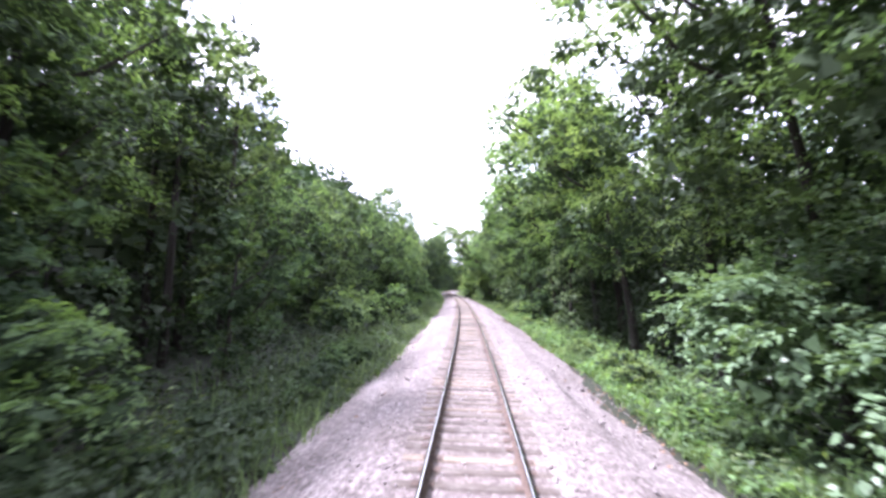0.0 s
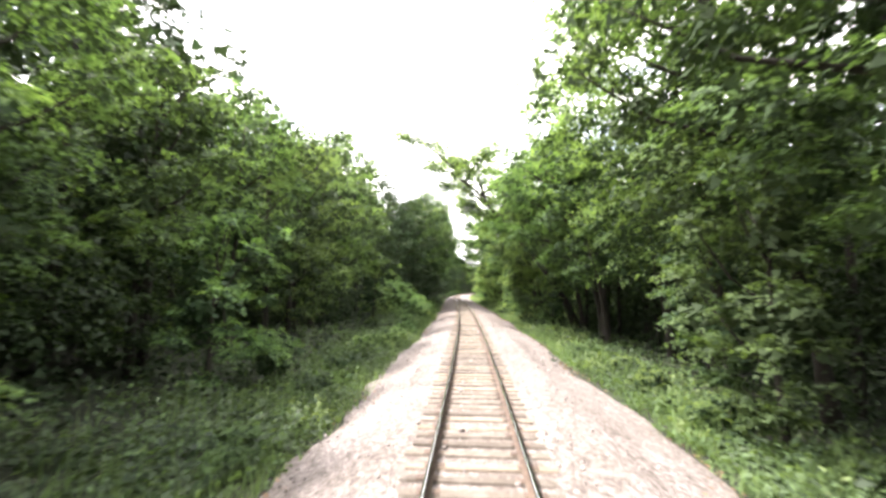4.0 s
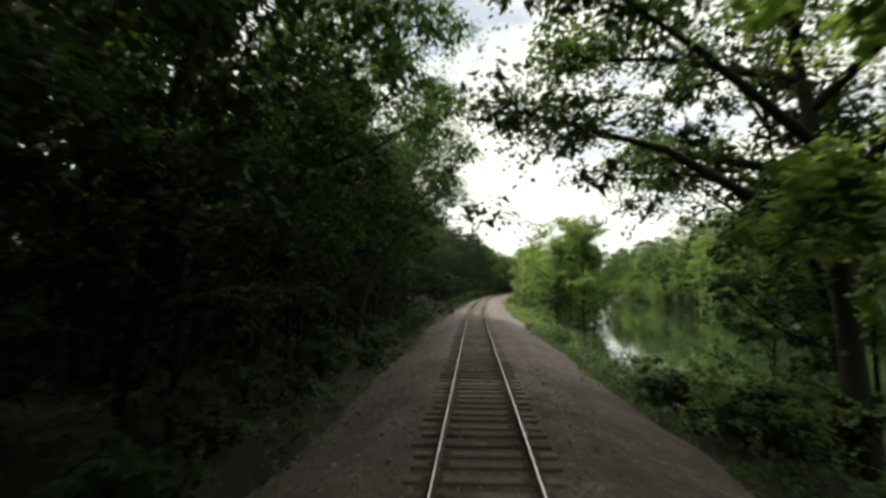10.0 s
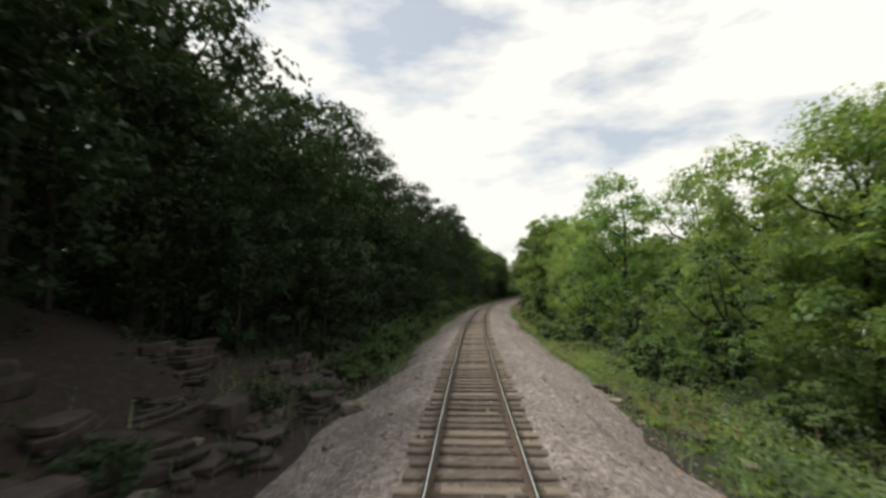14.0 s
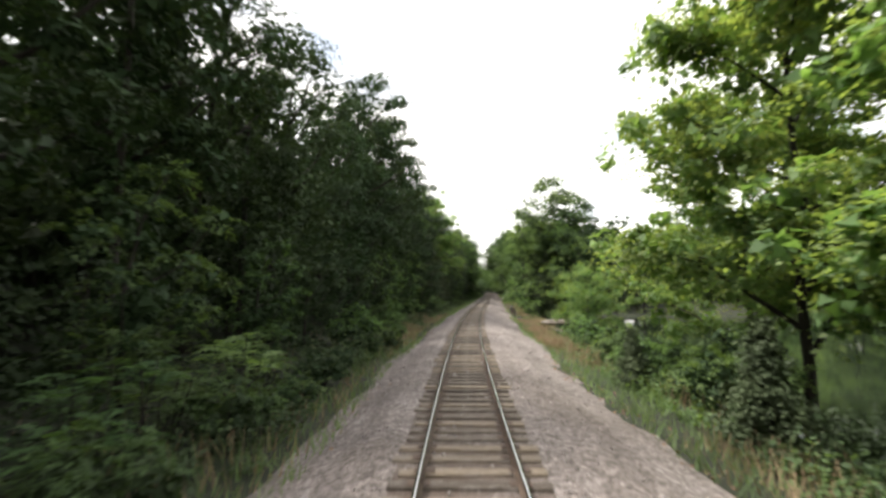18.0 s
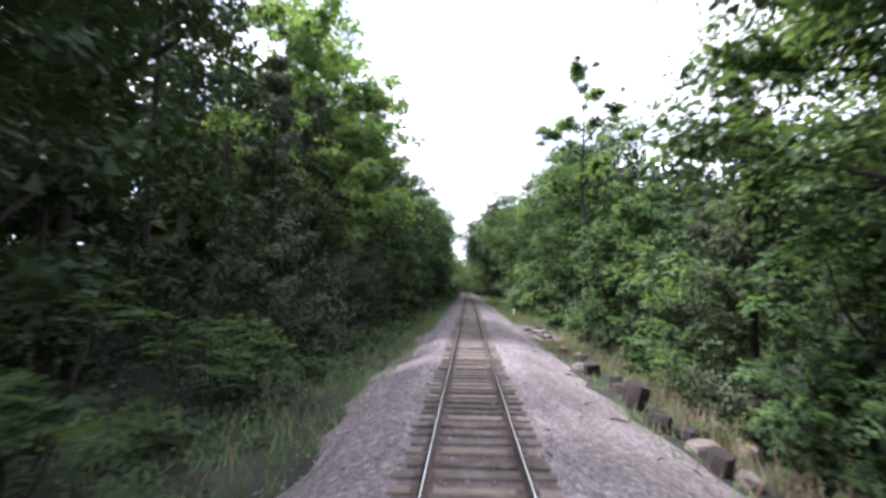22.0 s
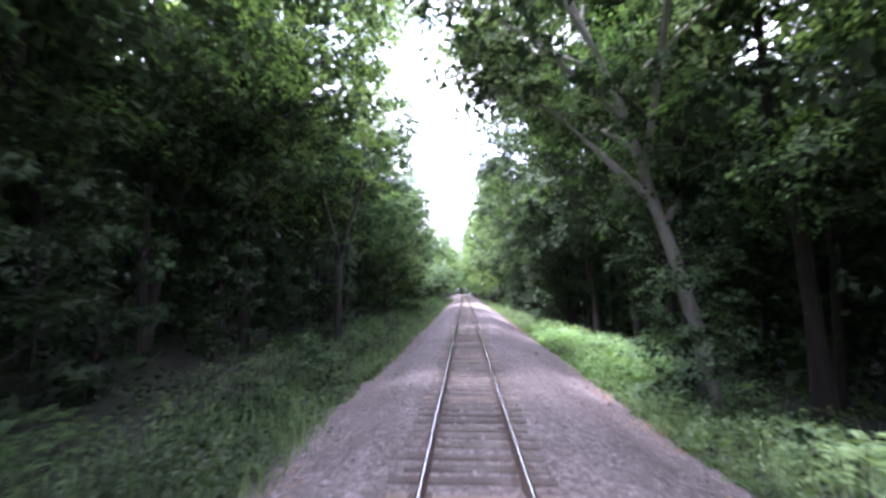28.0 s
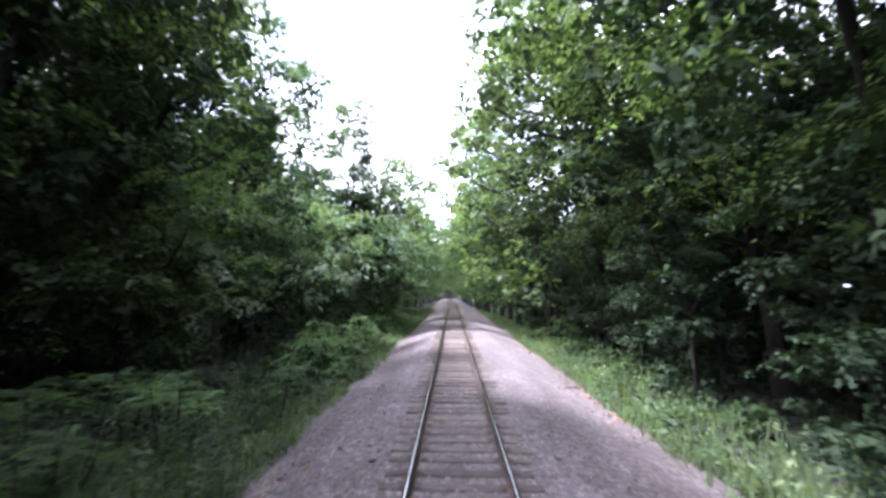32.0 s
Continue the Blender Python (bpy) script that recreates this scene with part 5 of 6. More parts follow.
        if lat > -34 and lat < 34:
            a, c = tube([(float(x), float(y), z - 0.3), (float(x) + nr.uniform(-0.3, 0.3), float(y), z + h * 0.7)], [0.19, 0.10], 5)
            tf += [tuple(j + len(tv) for j in face) for face in c]
            tv += a
    wood = tagged(new("deep_woods"), "dense dark woods behind the trackside trees", "woods", kind="stuff")
    tagged(child("canopy", mesh_of("canopy", np.concatenate(vs), np.concatenate(fs), LEAF_SHADED), wood), kind="stuff")
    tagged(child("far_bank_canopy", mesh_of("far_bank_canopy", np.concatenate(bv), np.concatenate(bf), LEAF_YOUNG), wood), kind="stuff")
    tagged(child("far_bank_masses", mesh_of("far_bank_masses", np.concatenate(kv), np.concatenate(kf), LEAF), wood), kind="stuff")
    tagged(child("canopy_masses", mesh_of("canopy_masses", np.concatenate(mv), np.concatenate(mf), LEAF_SHADED), wood), kind="stuff")
    tagged(child("far_trunks", mesh_of("far_trunks", tv, tf, BARK), wood), kind="stuff")


build_deep_woods()


def build_understory():
    """Low saplings and leafy branches that close the wood under the crowns."""
    nr = np.random.default_rng(63)
    n = 230000
    side = np.where(nr.random(n) < 0.5, -1, 1)
    s = nr.uniform(-30, 640, n)
    lump = wave(s * 1.9, side * 7.0) * 0.5 + wave(s * 5.3, side * 3.0) * 0.3
    lat = 9.5 + np.abs(nr.normal(0, 2.2, n)) - 1.2 * lump
    wet = (side > 0) & (river(s) > 0.3)
    high = (3.6 + 2.4 * lump) * nr.random(n) ** 0.8 * np.where(wet, 0.3, 1.0)
    lat = np.where(wet, 8.4 + 0.35 * (lat - 7), lat)
    keep = (lump + 0.9 > nr.random(n) * 1.1) & ~((side > 0) & (s > 183) & (s < 256) & (nr.random(n) < 0.8)) & ~((side < 0) & (s > 212) & (s < 246) & (lat < 10.0))
    keep &= ~((side > 0) & (s > 380) & (s < 432) & (nr.random(n) < 0.75))
    dark = hollow(s, side)
    lat = np.where(dark | (side > 0) & (s > 430), lat + 3.0, lat)
    s, lat, side, high = s[keep], (side * lat)[keep], side[keep], high[keep]
    x, y, _ = along(s, lat)
    pos = np.stack([x, y, ground_z(s, lat) + 0.1 + high], -1)
    face = np.stack([-side * 0.6, nr.normal(0, 0.3, len(s)), np.full(len(s), 0.6)], -1)
    v, f = leaf_tris(pos, face, 0.16, nr, 0.8)
    wood = tagged(new("understory"), "dark leafy saplings under the trees", "undergrowth", kind="stuff")
    tagged(child("sapling_leaves", mesh_of("sapling_leaves", v, f, LEAF_SHADED), wood), kind="stuff")
    pick = nr.choice(len(s), 4600, replace=False)
    out = np.sign(lat[pick]) * 0.7
    x, y, _ = along(s[pick], lat[pick] + out)
    top = ground_z(s[pick], lat[pick]) + 0.75 * high[pick]
    v, f = leaf_masses(nr, np.stack([x, y, top], -1), nr.uniform(0.3, 0.5, len(pick)), 0.9, False, 0.2)
    tagged(child("sapling_masses", mesh_of("sapling_masses", v, f, INNER_SHADE), wood), kind="stuff")


def build_thicket():
    """A tangle of saplings between the trunks, shade-coloured and too many to count."""
    nr = np.random.default_rng(67)
    n = 15000
    side = np.where(nr.random(n) < 0.58, -1, 1)
    s = nr.uniform(-60, 690, n)
    lat = side * nr.uniform(12.5, 20.5, n)
    high = 8.5 * nr.random(n) * (0.75 + 0.25 * wave(s * 1.3, side * 5.0))
    back = nr.random(n) < 0.35
    lat = np.where(back, side * nr.uniform(22, 34, n), lat)
    high = np.where(back, high * 1.25, high)
    end = nr.random(n) < 0.04
    s = np.where(end, nr.uniform(700, 712, n), s)
    lat = np.where(end, nr.uniform(-14, 40, n), lat)
    keep = ~((side > 0) & (river(s) > 0.15)) & ~((side < 0) & (s > 216) & (s < 248) & (lat > -11.5))
    lat = np.where(hollow(s, side) & (np.abs(lat) < 14), lat + side * 1.5, lat)
    s, lat, high = s[keep], lat[keep], high[keep]
    x, y, _ = along(s, lat)
    c = np.stack([x, y, ground_z(s, lat) + high], -1)
    # coloured dark to stand for the shade between the trunks
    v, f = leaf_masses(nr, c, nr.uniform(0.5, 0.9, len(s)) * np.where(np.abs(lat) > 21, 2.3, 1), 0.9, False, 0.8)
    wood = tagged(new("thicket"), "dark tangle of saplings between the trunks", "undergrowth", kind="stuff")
    tagged(child("thicket_masses", mesh_of("thicket_masses", v, f, INNER_SHADE), wood), kind="stuff")
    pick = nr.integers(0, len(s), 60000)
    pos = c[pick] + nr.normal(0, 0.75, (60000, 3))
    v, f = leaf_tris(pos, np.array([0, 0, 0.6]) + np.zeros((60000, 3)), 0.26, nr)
    tagged(child("thicket_leaves", mesh_of("thicket_leaves", v, f, LEAF_SHADED), wood), kind="stuff")


def build_shade_roof():
    """Leaf masses added over and behind the first trees to block sun and sky."""
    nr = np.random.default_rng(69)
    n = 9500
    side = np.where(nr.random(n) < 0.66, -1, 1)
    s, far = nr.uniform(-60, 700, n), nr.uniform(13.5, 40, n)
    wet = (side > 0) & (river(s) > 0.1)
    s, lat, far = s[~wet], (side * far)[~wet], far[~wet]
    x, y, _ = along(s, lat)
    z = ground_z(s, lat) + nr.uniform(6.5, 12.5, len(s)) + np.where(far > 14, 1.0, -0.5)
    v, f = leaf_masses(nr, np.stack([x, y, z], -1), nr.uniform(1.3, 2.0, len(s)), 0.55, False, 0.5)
    # nearer masses, mostly hidden, added to darken the wood beneath
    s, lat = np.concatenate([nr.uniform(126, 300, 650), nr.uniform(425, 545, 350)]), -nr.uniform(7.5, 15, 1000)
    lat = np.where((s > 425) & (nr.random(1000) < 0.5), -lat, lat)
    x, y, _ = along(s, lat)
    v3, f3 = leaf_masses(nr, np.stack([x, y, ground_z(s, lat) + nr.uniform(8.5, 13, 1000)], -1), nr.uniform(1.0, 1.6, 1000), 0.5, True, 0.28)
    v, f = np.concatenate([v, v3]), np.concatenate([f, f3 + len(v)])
    # a wall of leaves added at the back to close bright gaps
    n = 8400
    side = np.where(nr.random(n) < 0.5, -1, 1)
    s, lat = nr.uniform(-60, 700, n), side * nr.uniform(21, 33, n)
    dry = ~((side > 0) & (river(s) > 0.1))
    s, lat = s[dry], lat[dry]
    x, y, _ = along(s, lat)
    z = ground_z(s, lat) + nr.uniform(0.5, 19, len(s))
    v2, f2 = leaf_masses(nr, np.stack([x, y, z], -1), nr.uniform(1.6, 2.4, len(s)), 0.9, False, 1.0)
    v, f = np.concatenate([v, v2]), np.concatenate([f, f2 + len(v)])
    wood = tagged(new("canopy_roof"), "dark leaf masses added to block light over and behind the woods", "woods", kind="stuff")
    tagged(child("roof_leaves", mesh_of("roof_leaves", v, f, INNER_SHADE), wood), kind="stuff")


build_understory()
build_thicket()
build_shade_roof()


def build_litter():
    """Dead leaves along both edges of the ballast."""
    nr = np.random.default_rng(71)
    n = 26000
    s = nr.uniform(-12, 600, n)
    side = np.where(nr.random(n) < 0.45, -1, 1)
    lat = np.where(side < 0, -3.75, 4.75) + nr.normal(0, 0.36, n) - 0.25 * side + 0.25 * wave(s * 0.9, side * 4.0)
    keep = nr.random(n) < np.clip(0.35 + 0.6 * wave(s * 1.4, side * 3.0) + 0.4 * (s > 415), 0.1, 1)
    s, lat = s[keep], lat[keep]
    x, y, _ = along(s, lat)
    z = np.maximum(ground_z(s, lat), ballast_top(s, lat)) + 0.025
    v, f = leaf_quads(np.stack([x, y, z], -1), np.array([0, 0, 1.6]) + np.zeros((len(s), 3)), 0.13, nr, 0.6, 0.15)
    tagged(new("dead_leaves", mesh_of("dead_leaves", v, f, LITTER)), "brown dead leaves along the edges of the ballast", "leaf litter", kind="stuff")


build_litter()


# how thick the weeds stand: metres along, share
WEEDS_LEFT = [(-20, 1.0), (118, 1.0), (130, 0.35), (208, 0.25), (216, 0.10), (244, 0.14), (252, 0.8), (300, 0.9), (330, 0.7), (345, 0.5), (366, 0.55), (392, 0.45), (414, 0.7), (430, 1.0), (600, 1.0)]
WEEDS_RIGHT = [(-20, 1.0), (112, 0.9), (130, 0.6), (180, 0.5), (216, 0.9), (300, 0.9), (322, 0.45), (345, 0.2), (392, 0.2), (410, 0.4), (428, 0.6), (462, 0.65), (470, 0.95), (488, 0.9), (496, 0.45), (600, 0.5)]


def weeds_at(s, side):
    share = [np.interp(s, [a for a, _ in t], [c for _, c in t]) for t in (WEEDS_LEFT, WEEDS_RIGHT)]
    return np.where(side < 0, share[0], share[1])


def build_undergrowth():
    rng = np.random.default_rng(21)
    for name, label, mat, sides, n, size, tall in (
            ("undergrowth", "low leafy green weeds along the track", WEED, (1, 1), 15000, 0.14, 0.75),
            ("brambles", "dark leafy brambles in uneven heaps beside the ballast", BRAMBLE, (-1, -1), 14000, 0.15, 1.0),
            ("creepers", "dark trailing creepers among the weeds", BRAMBLE, (1, 1), 6000, 0.16, 0.9),
            ("pale_weeds", "tall light green weed stalks in patches", GRASS, (-1, 1), 5200, 0.17, 1.1),
            # yellow-green weeds whose brighter leaf colour stands in for sun on the bank
            ("goldenrod", "yellow-green weeds on the bank, coloured bright as if sunlit", LEAF_WILLOW, (1, 1), 3600, 0.13, 0.7),
            ("broad_weeds", "bright broad-leaved weeds beside the ballast", LEAF_BRIGHT, (1, 1), 3000, 0.19, 0.95),
            ("deep_undergrowth", "dark leafy plants covering the forest floor", LEAF_SHADED, (-1, 1), 13000, 0.22, 0.9),
            ("grass", "thin green grass along the track", GRASS, (-1, 1), 84000, 0.22, 0.20),
            ("tall_grass", "tall green grass among the weeds", GRASS, (-1, 1), 70000, 0.42, 0.34),
            ("dry_grass", "tan dry grass on the bank", DRY, (1, -1), 44000, 0.30, 0.38)):
        leafy = not name.endswith("grass")
        s = rng.uniform(-15, 600, n)
        if name == "dry_grass":
            s = np.concatenate([rng.uniform(324, 358, n // 3), rng.uniform(300, 420, n * 3 // 4 - n // 3), rng.uniform(240, 300, n - n * 3 // 4)])
        side = np.where(rng.random(n) < 0.48, sides[0], sides[1])
        w = rng.gamma(1.6, 1.4, n)
        if name == "deep_undergrowth":
            w = 0.9 + 11.0 * rng.random(n) ** 1.4
        elif name == "goldenrod":
            s, w = rng.uniform(210, 300, n), rng.gamma(2.2, 1.1, n)
        elif name == "broad_weeds":
            s, w = np.where(rng.random(n) < 0.6, rng.uniform(466, 492, n), rng.uniform(2, 62, n)), rng.gamma(2.2, 0.9, n)
        elif name == "pale_weeds":
            w = rng.gamma(1.6, 1.1, n)
        elif name == "grass":
            w = rng.gamma(1.2, 0.5, n) - 0.2
            s = np.where(rng.random(n) < 0.45, np.where(rng.random(n) < 0.36, rng.uniform(205, 296, n), rng.uniform(296, 430, n)), s)
            w = np.where((s > 218) & (s < 430), w * np.where((side < 0) & (s > 376), 3.6, 2.6), w)
        elif name == "tall_grass":
            s, w = np.where(rng.random(n) < 0.4, rng.uniform(-8, 126, n), rng.uniform(405, 590, n)), rng.gamma(2.0, 0.85, n) - 0.2
        elif name == "dry_grass":
            w = rng.gamma(1.7, 1.1, n) - 0.1
            side = np.where(rng.random(n) < 0.72, 1, -1)
            side = np.where((s > 358) & (rng.random(n) < 0.8), 1, side)
        if leafy and name not in ("goldenrod", "broad_weeds"):
            s = np.where(rng.random(n) < 0.3, np.where(rng.random(n) < 0.5, rng.uniform(-6, 120, n), rng.uniform(420, 575, n)), s)
            w = w + np.where((side > 0) & (s > 214) & (s < 420), np.where(s < 300, 0.7, 1.3), 0) + np.where((side < 0) & (s > 300) & (s < 420), 0.9, 0)
        lat = np.where(side < 0, -3.75 - w, 4.75 + w) + 0.3 * wave(s * 0.9, 4.0)
        seed = {"undergrowth": 0.0, "brambles": 31.0, "creepers": 67.0, "pale_weeds": 113.0}.get(name, 0.0)
        heap = wave(s * 1.7 + seed, lat * 2.2 + seed) * 0.6 + wave(s * 4.1 + seed, lat * 5.0) * 0.4
        lump = np.clip(0.55 + 0.5 * wave(s * 3.1, lat * 3.3), 0.05, 1.1) * np.clip(w / 1.3, 0.25, 1.4)
        if name == "undergrowth":
            over = (rng.random(n) < 0.38) & ((s > 60) & (s < 128) | (s > 492))
            side, lat = np.where(over, -1, side), np.where(over, 1.0 - lat, lat)
        if leafy:
            lump = np.clip(0.45 + 0.75 * heap, 0.06, 1.25) * np.clip(0.2 + w / 1.5, 0.3, 1.3)
            bar = {"undergrowth": -0.45, "brambles": -0.35, "creepers": 0.05, "pale_weeds": 0.22}.get(name, -1.0)
            keep = (heap > bar) & (rng.random(n) < weeds_at(s, side) ** (0.2 if name == "deep_undergrowth" else 1.0))
        else:
            keep = rng.random(n) < np.clip(lump + 0.25, 0, 1)
        if name == "dry_grass":
            keep &= wave(s * 0.8, lat * 2.1) + 0.35 * wave(s * 2.9, lat) > -0.15
        if name == "grass":
            keep &= ~((side < 0) & (s > 214) & (s < 248) & (rng.random(n) < 0.85)) & ~((side < 0) & (s > 130) & (s < 214) & (rng.random(n) < 0.6))
        if name == "dry_grass":
            keep &= ~((side < 0) & (s > 214) & (s < 246) & (rng.random(n) < 0.7))
        keep &= ~((s > 338) & (s < 346.5) & (lat > 6.3) & (lat < 12.5))
        keep &= ~((s > 390) & (s < 408.5) & (lat > 4.4) & (lat < 6.9) & (rng.random(n) < 0.85))
        keep &= ~((s > 350) & (s < 384) & (lat > 4.3) & (lat < 6.0) & (rng.random(n) < 0.8))
        s, lat, lump = s[keep], lat[keep], lump[keep]
        x, y, _ = along(s, lat)
        m = len(s)
        h = rng.uniform(0.0, 1.0, m) ** 0.7 * tall * lump * 1.3
        base = np.maximum(ground_z(s, lat), np.where((lat > -4.9) & (lat < 5.0), ballast_top(s, lat), -9))
        pos = np.stack([x, y, base + h + 0.04], -1)
        if leafy:
            k = 6
            turn = rng.uniform(0, 6.283, m * k)
            up = np.repeat(tall * (0.25 + lump) * rng.uniform(0.6, 1.25, m), k) * rng.uniform(0.35, 1.1, m * k)
            lean = up * rng.uniform(0.1, 0.5, m * k) if name == "pale_weeds" else up * rng.uniform(0.25, 1.0, m * k)
            start = np.repeat(np.stack([x, y, base], -1), k, axis=0) + np.stack([np.cos(turn), np.sin(turn), np.ones(m * k)], -1) * (0.10 * up)[:, None]
            tip = start + np.stack([np.cos(turn) * lean, np.sin(turn) * lean, up], -1)
            v, f = sprays(rng, start, tip, m * k * (2 if name == "deep_undergrowth" else 4), 0.30, size, slim=0.3 if name == "pale_weeds" else 0.62)
        else:
            tip = pos + np.stack([rng.normal(0, 0.14, m), rng.normal(0, 0.14, m), size * rng.uniform(0.7, 1.5, m)], -1)
            side_v = np.stack([np.cos(rng.uniform(0, 6.3, m)), np.sin(rng.uniform(0, 6.3, m)), np.zeros(m)], -1) * 0.016
            low = pos.copy()
            low[:, 2] = base - 0.03
            v = np.stack([low - side_v, low + side_v, tip + side_v * 0.3, tip - side_v * 0.3], 1).reshape(-1, 3)
            f = np.arange(m * 4).reshape(m, 4)
        tagged(new(name, mesh_of(name, v, f, mat)), label, "plants", kind="stuff")


build_undergrowth()


# ---- rocks and posts ----
def make_rock(seed, size, mat, label, name="rock", blocky=0.5):
    rng = random.Random(seed)
    bm = bmesh.new()
    bmesh.ops.create_cube(bm, size=2.0)
    bmesh.ops.subdivide_edges(bm, edges=bm.edges[:], cuts=3, use_grid_fill=True)
    off = Vector((rng.uniform(0, 50), rng.uniform(0, 50), rng.uniform(0, 50)))
    for v in bm.verts:
        ball = v.co.normalized() * 1.25
        p = v.co.lerp(ball, 1 - blocky)
        p += p.normalized() * (noise.noise(p * 1.1 + off) * 0.28 + noise.noise(p * 3.1 + off) * 0.12)
        v.co = Vector((p.x * size[0], p.y * size[1], p.z * size[2])) / 2
    me = bpy.data.meshes.new(name)
    bm.to_mesh(me)
    bm.free()
    me.materials.append(mat)
    return tagged(new(name, me), label, "rock", "rocks beside the track")


def make_ledge(seed, size, layers, mat, label, name):
    """Flat-bedded rock: broken sheets of stone, one on another."""
    rng = random.Random(seed)
    bm = bmesh.new()
    z, w, d, ox, oy = -0.12, size[0], size[1], 0.0, 0.0
    for i in range(layers):
        n, thick = rng.randint(6, 8), size[2] / layers * rng.uniform(0.75, 1.3)
        rim = []
        for k in range(n):
            a = (k + rng.uniform(-0.28, 0.28)) * 6.283 / n
            c, q = math.cos(a), math.sin(a)
            g = rng.uniform(0.82, 1.08) / max(abs(c), abs(q)) ** 0.75
            rim.append((ox + c * g * w / 2, oy + q * g * d / 2))
        tilt = rng.uniform(-0.07, 0.07), rng.uniform(-0.05, 0.05)
        ring = [[bm.verts.new((x * k, y * k, z + h + tilt[0] * x + tilt[1] * y)) for x, y in rim] for h, k in ((0, 0.97), (thick * 0.8, 1.0), (thick, 0.94))]
        for a, b2 in zip(ring, ring[1:]):
            for k in range(n):
                bm.faces.new((a[k], a[(k + 1) % n], b2[(k + 1) % n], b2[k]))
        bm.faces.new(ring[2])
        z += thick * 0.96
        w, d = w * rng.uniform(0.7, 0.92), d * rng.uniform(0.72, 0.95)
        ox, oy = ox + rng.uniform(-0.08, 0.08) * size[0], oy + rng.uniform(-0.1, 0.1) * size[1]
    me = bpy.data.meshes.new(name)
    bm.to_mesh(me)
    bm.free()
    me.materials.append(mat)
    return tagged(new(name, me), label, "rock", "rocks beside the track")


def build_rocks():
    r = random.Random(5)
    blocks = [(371.2, 5.2, (0.8, 1.1, 0.75)), (368.9, 5.0, (0.6, 0.8, 0.6)), (366.2, 5.2, (0.7, 0.9, 0.5)), (377.1, 5.3, (0.8, 1.3, 0.8)), (374.2, 5.5, (0.6, 0.9, 0.5)), (381.0, 6.0, (0.8, 1.0, 0.7)), (362.3, 5.2, (0.5, 0.9, 0.4)), (358.6, 5.0, (0.5, 0.7, 0.35)),
              (392.0, 6.0, (0.8, 1.0, 0.5)), (389.0, 6.4, (0.8, 1.1, 0.5)), (395.0, 6.3, (0.6, 0.9, 0.4)), (385.0, 5.6, (0.7, 0.9, 0.4))]
    for i, (s, lat, size) in enumerate(blocks):
        ob = make_ledge(200 + i, (size[0] * 0.8, size[1] * 0.72, size[2] * 0.95), 1 + i % 2, ROCK, "dark squared stone block beside the ballast", "stone_block")
        ob.matrix_basis = at(s, lat, max(float(ground_z(s, lat)), float(ballast_top(s, lat)) if lat < 5 else -9), r.uniform(-0.9, 0.9)) @ pose(0, 0, 0, r.uniform(-16, 16), r.uniform(-18, 18), 0)
    small = [make_rock(230 + i, (0.5, 0.6, 0.4), PALE_ROCK if i % 2 else ROCK, "rough brown rock on the ballast edge") for i in range(4)]
    for i in range(70):
        if i < 26:
            s, lat = r.uniform(220, 246), -r.uniform(3.1, 6.0)
        elif i < 44:
            s, lat = r.uniform(205, 246), r.uniform(4.3, 7.0)
        else:
            s, lat = r.uniform(340, 402), r.uniform(4.8, 7.2)
        z = max(float(ground_z(s, lat)), float(ballast_top(s, lat)) if -4.2 < lat < 5 else -9)
        turn, size = r.uniform(0, 6.28), r.uniform(0.35, 1.3)
        if i < 4:
            small[i].matrix_basis = at(s, lat, z + 0.06, turn, size)
        else:
            copy_thing(small[i % 4], at(s, lat, z + 0.06, turn, size / small[i % 4].scale.x))
    for i in range(64):
        s, lat = 216 + i * 0.48 + r.uniform(-0.4, 0.4), -r.uniform(4.6, 10.0)
        ob = make_ledge(260 + i, (r.uniform(0.6, 1.6), r.uniform(0.9, 2.8), r.uniform(0.28, 0.75)), r.randint(2, 4), ROCK, "layered dark rock ledge in the cutting", "rock_ledge")
        ob.matrix_basis = at(s, lat, float(ground_z(s, lat)), r.uniform(-0.35, 0.35))
    for i in range(30):
        s, lat = 218.5 + i * 0.95, 5.2 + r.uniform(-0.6, 0.9)
        ob = make_ledge(340 + i, (r.uniform(0.4, 0.9), r.uniform(0.5, 1.3), r.uniform(0.22, 0.34)), 1 + i % 2, ROCK if i % 3 else PALE_ROCK, "flat dark stone along the ballast edge", "flat_stone")
        ob.matrix_basis = at(s, lat, max(float(ground_z(s, lat)), float(ballast_top(s, lat)) if lat < 5 else -9), r.uniform(-0.5, 0.5))
    for i in range(30):
        s, lat = r.uniform(389.5, 401.5), 4.7 + 3.4 * r.random() ** 1.2
        ob = make_ledge(380 + i, (r.uniform(0.2, 0.55), r.uniform(0.25, 0.8), r.uniform(0.15, 0.24)), 1 + i % 2, PALE_ROCK if i % 2 else ROCK, "broken flat stone among the spilt ballast", "broken_stone")
        ob.matrix_basis = at(s, lat, max(float(ground_z(s, lat)), float(ballast_top(s, lat))) + 0.04, r.uniform(0, 3.1))
    slab = make_rock(290, (3.5, 2.5, 0.40), PALE_ROCK, "broken pale concrete slab on the river bank", "concrete_slab", 0.72)
    slab.matrix_basis = at(342.2, 9.0, -0.72, 0.12)
    for i, (s, lat, size) in enumerate([(339.6, 8.6, (1.4, 1.1, 0.5)), (352.2, 5.4, (0.6, 0.8, 0.34))]):
        ob = make_rock(300 + i, size, PALE_ROCK, "flat broken stone slab beside the ballast", "stone_slab", 0.85)
        ob.matrix_basis = at(s, lat, float(ground_z(s, lat)) + size[2] * 0.4, r.uniform(-0.6, 0.6))
    for i in range(14):
        s = 329 + i * 1.25
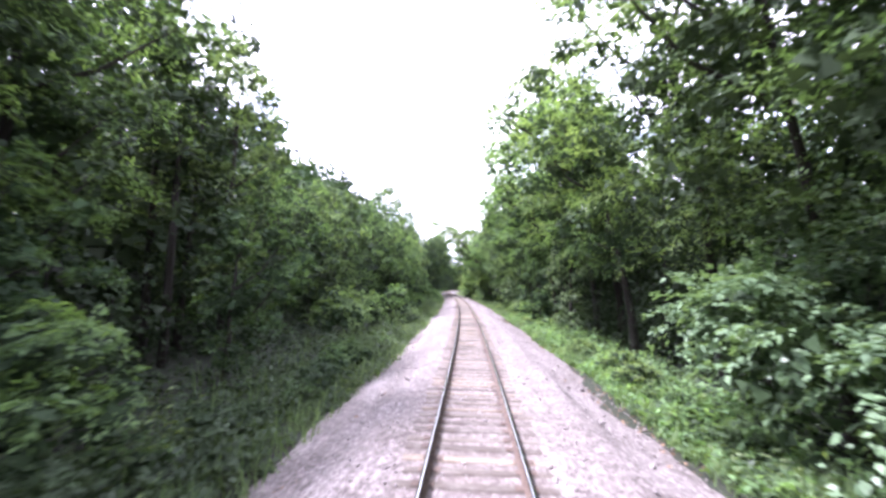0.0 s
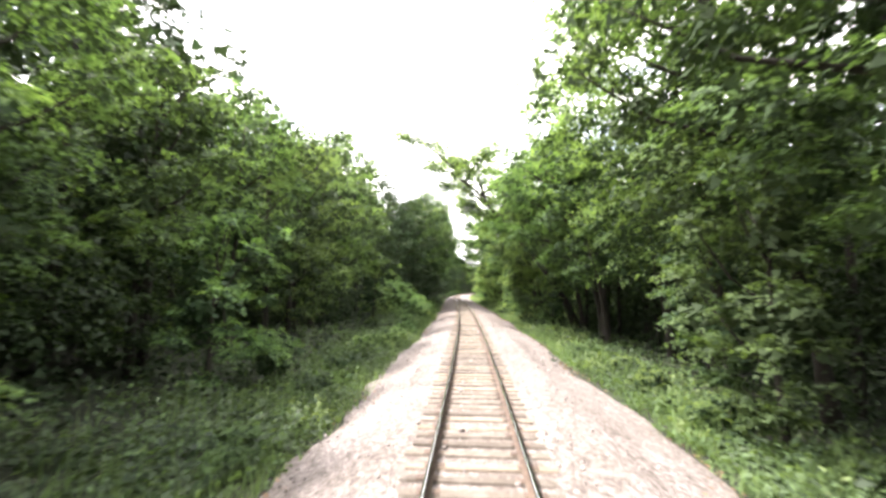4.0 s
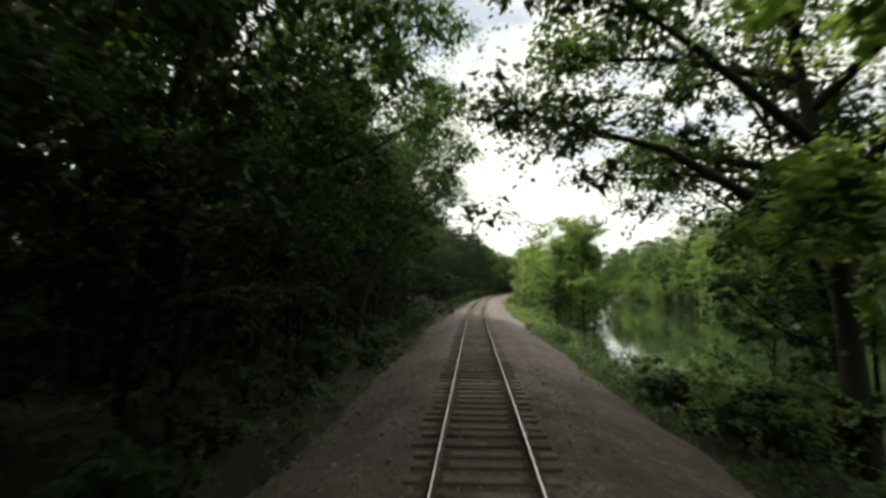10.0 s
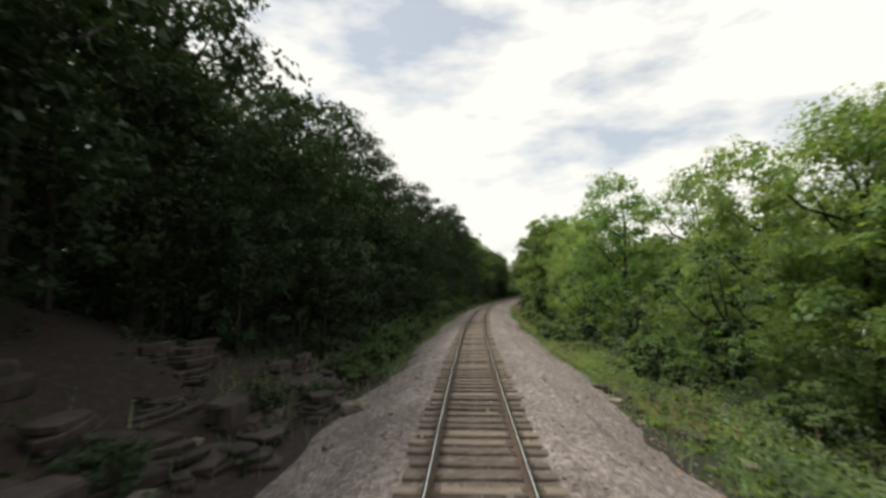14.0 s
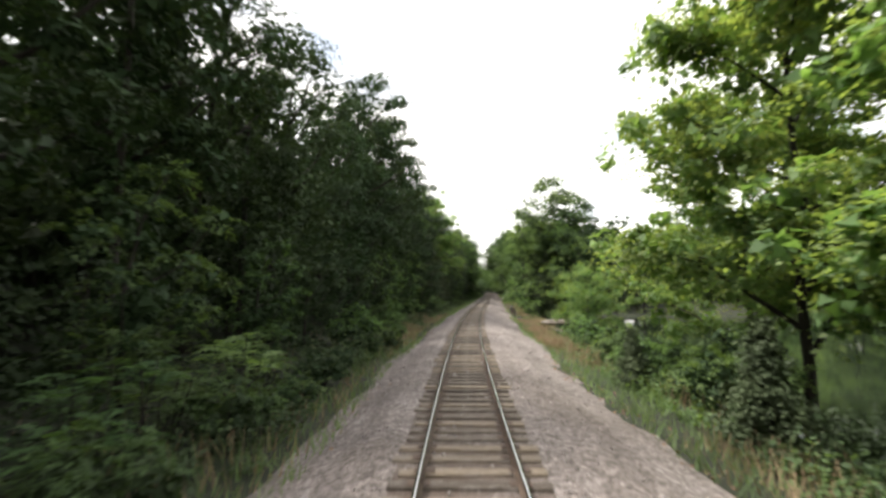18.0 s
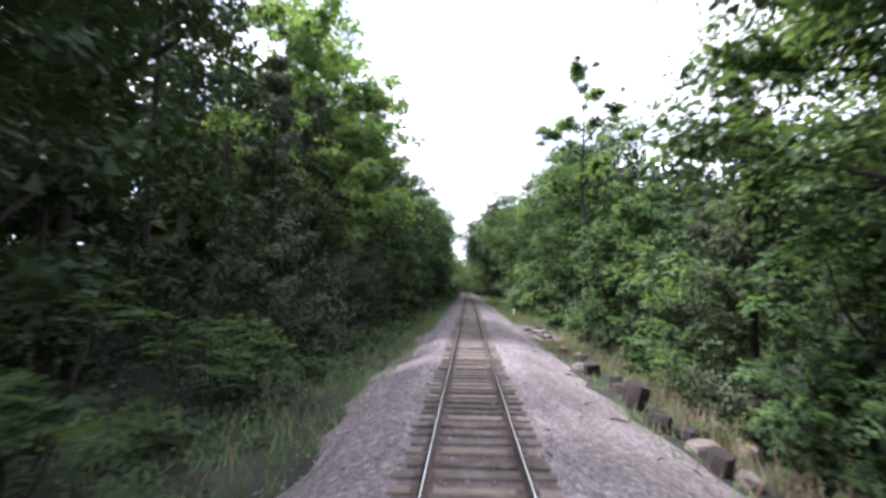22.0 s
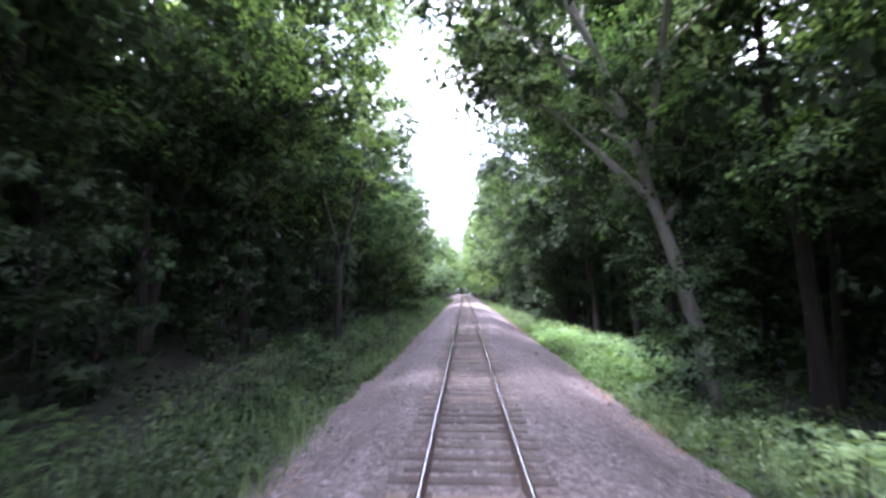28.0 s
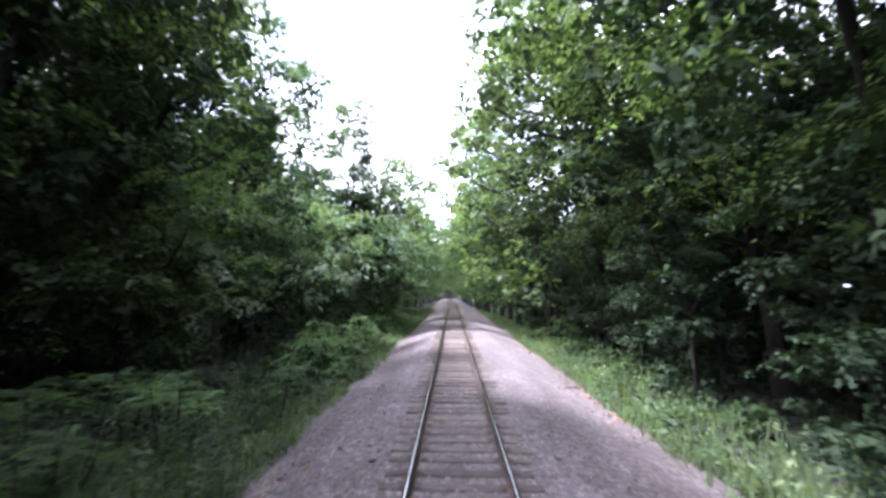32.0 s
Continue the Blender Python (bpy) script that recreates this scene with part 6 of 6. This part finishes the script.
        ob = make_rock(310 + i, (0.45, r.uniform(0.6, 1.3), r.uniform(0.25, 0.45)), ROCK, "dark old timber and stone edging beside the ballast", "edging_stone", 0.85)
        ob.matrix_basis = at(s, -3.85 + r.uniform(-0.15, 0.15), float(ballast_top(s, -3.85)) + 0.08, r.uniform(-0.2, 0.2))


build_rocks()


def build_sticks():
    r = random.Random(9)
    for i in range(34):
        s = (r.uniform(112, 215) if i % 3 else r.uniform(415, 530)) if i % 2 else r.uniform(340, 400)
        lat = r.uniform(3.2, 4.9) if r.random() < 0.75 else -r.uniform(2.8, 3.9)
        n = r.uniform(0.25, 0.9)
        v, f = tube([(-n / 2, 0, 0.02), (-n / 6, r.uniform(-0.06, 0.06), 0.05), (n / 5, r.uniform(-0.08, 0.08), 0.04), (n / 2, 0, 0.02)], [0.022, 0.024, 0.017, 0.008], 6)
        ob = tagged(new("stick", mesh_of("stick", v, f, BARK, True)), "dry broken stick lying on the ballast", "stick", "sticks on the ballast")
        ob.matrix_basis = at(s, lat, float(ballast_top(s, lat)) + 0.01, r.uniform(0, 3.1))


def build_fallen_branch():
    branch = tagged(new("fallen_branch"), "bare grey fallen branch resting in the weeds", "branch")
    v, f = tube([(-1.3, 0, 0.05), (-0.5, 0.15, 0.42), (0.4, 0.05, 0.62), (1.2, -0.2, 1.0)], [0.06, 0.05, 0.035, 0.012], 7)
    child("stem", mesh_of("stem", v, f, BARK_PALE, True), branch)
    for a, c in (((-0.4, 0.15, 0.44), (0.2, 0.6, 0.95)), ((0.35, 0.05, 0.6), (1.0, 0.4, 0.55))):
        v, f = tube([a, tuple((p + q) / 2 + 0.04 for p, q in zip(a, c)), c], [0.028, 0.02, 0.006], 6)
        child("twig", mesh_of("twig", v, f, BARK_PALE, True), branch)
    branch.matrix_basis = at(506.5, 8.6, float(ground_z(506.5, 8.6)) + 0.02, 0.3)


build_sticks()
build_fallen_branch()


def build_post():
    post = tagged(new("marker_post"), "small white painted marker post in the weeds", "marker post")
    v, f = tube([(0, 0, -0.3), (0, 0, 0.6), (0, 0, 1.45)], [0.045, 0.045, 0.045], 8)
    child("post", mesh_of("post", v, f, RUST), post)
    for z, w, h in ((1.36, 0.20, 0.30), (1.08, 0.17, 0.22)):
        bm = bmesh.new()
        bmesh.ops.create_cube(bm, size=1.0)
        bmesh.ops.scale(bm, vec=(w, 0.03, h), verts=bm.verts)
        bmesh.ops.bevel(bm, geom=bm.edges[:], offset=0.008, segments=2, affect="EDGES")
        bmesh.ops.translate(bm, vec=(0, -0.068, z), verts=bm.verts)
        me = bpy.data.meshes.new("plate")
        bm.to_mesh(me)
        bm.free()
        me.materials.append(WHITE_PAINT)
        child("plate", me, post, "white plate")
    post.matrix_basis = at(400.3, 4.05, float(ballast_top(400.3, 4.05)) + 0.02)


build_post()
build_stones()
build_track()
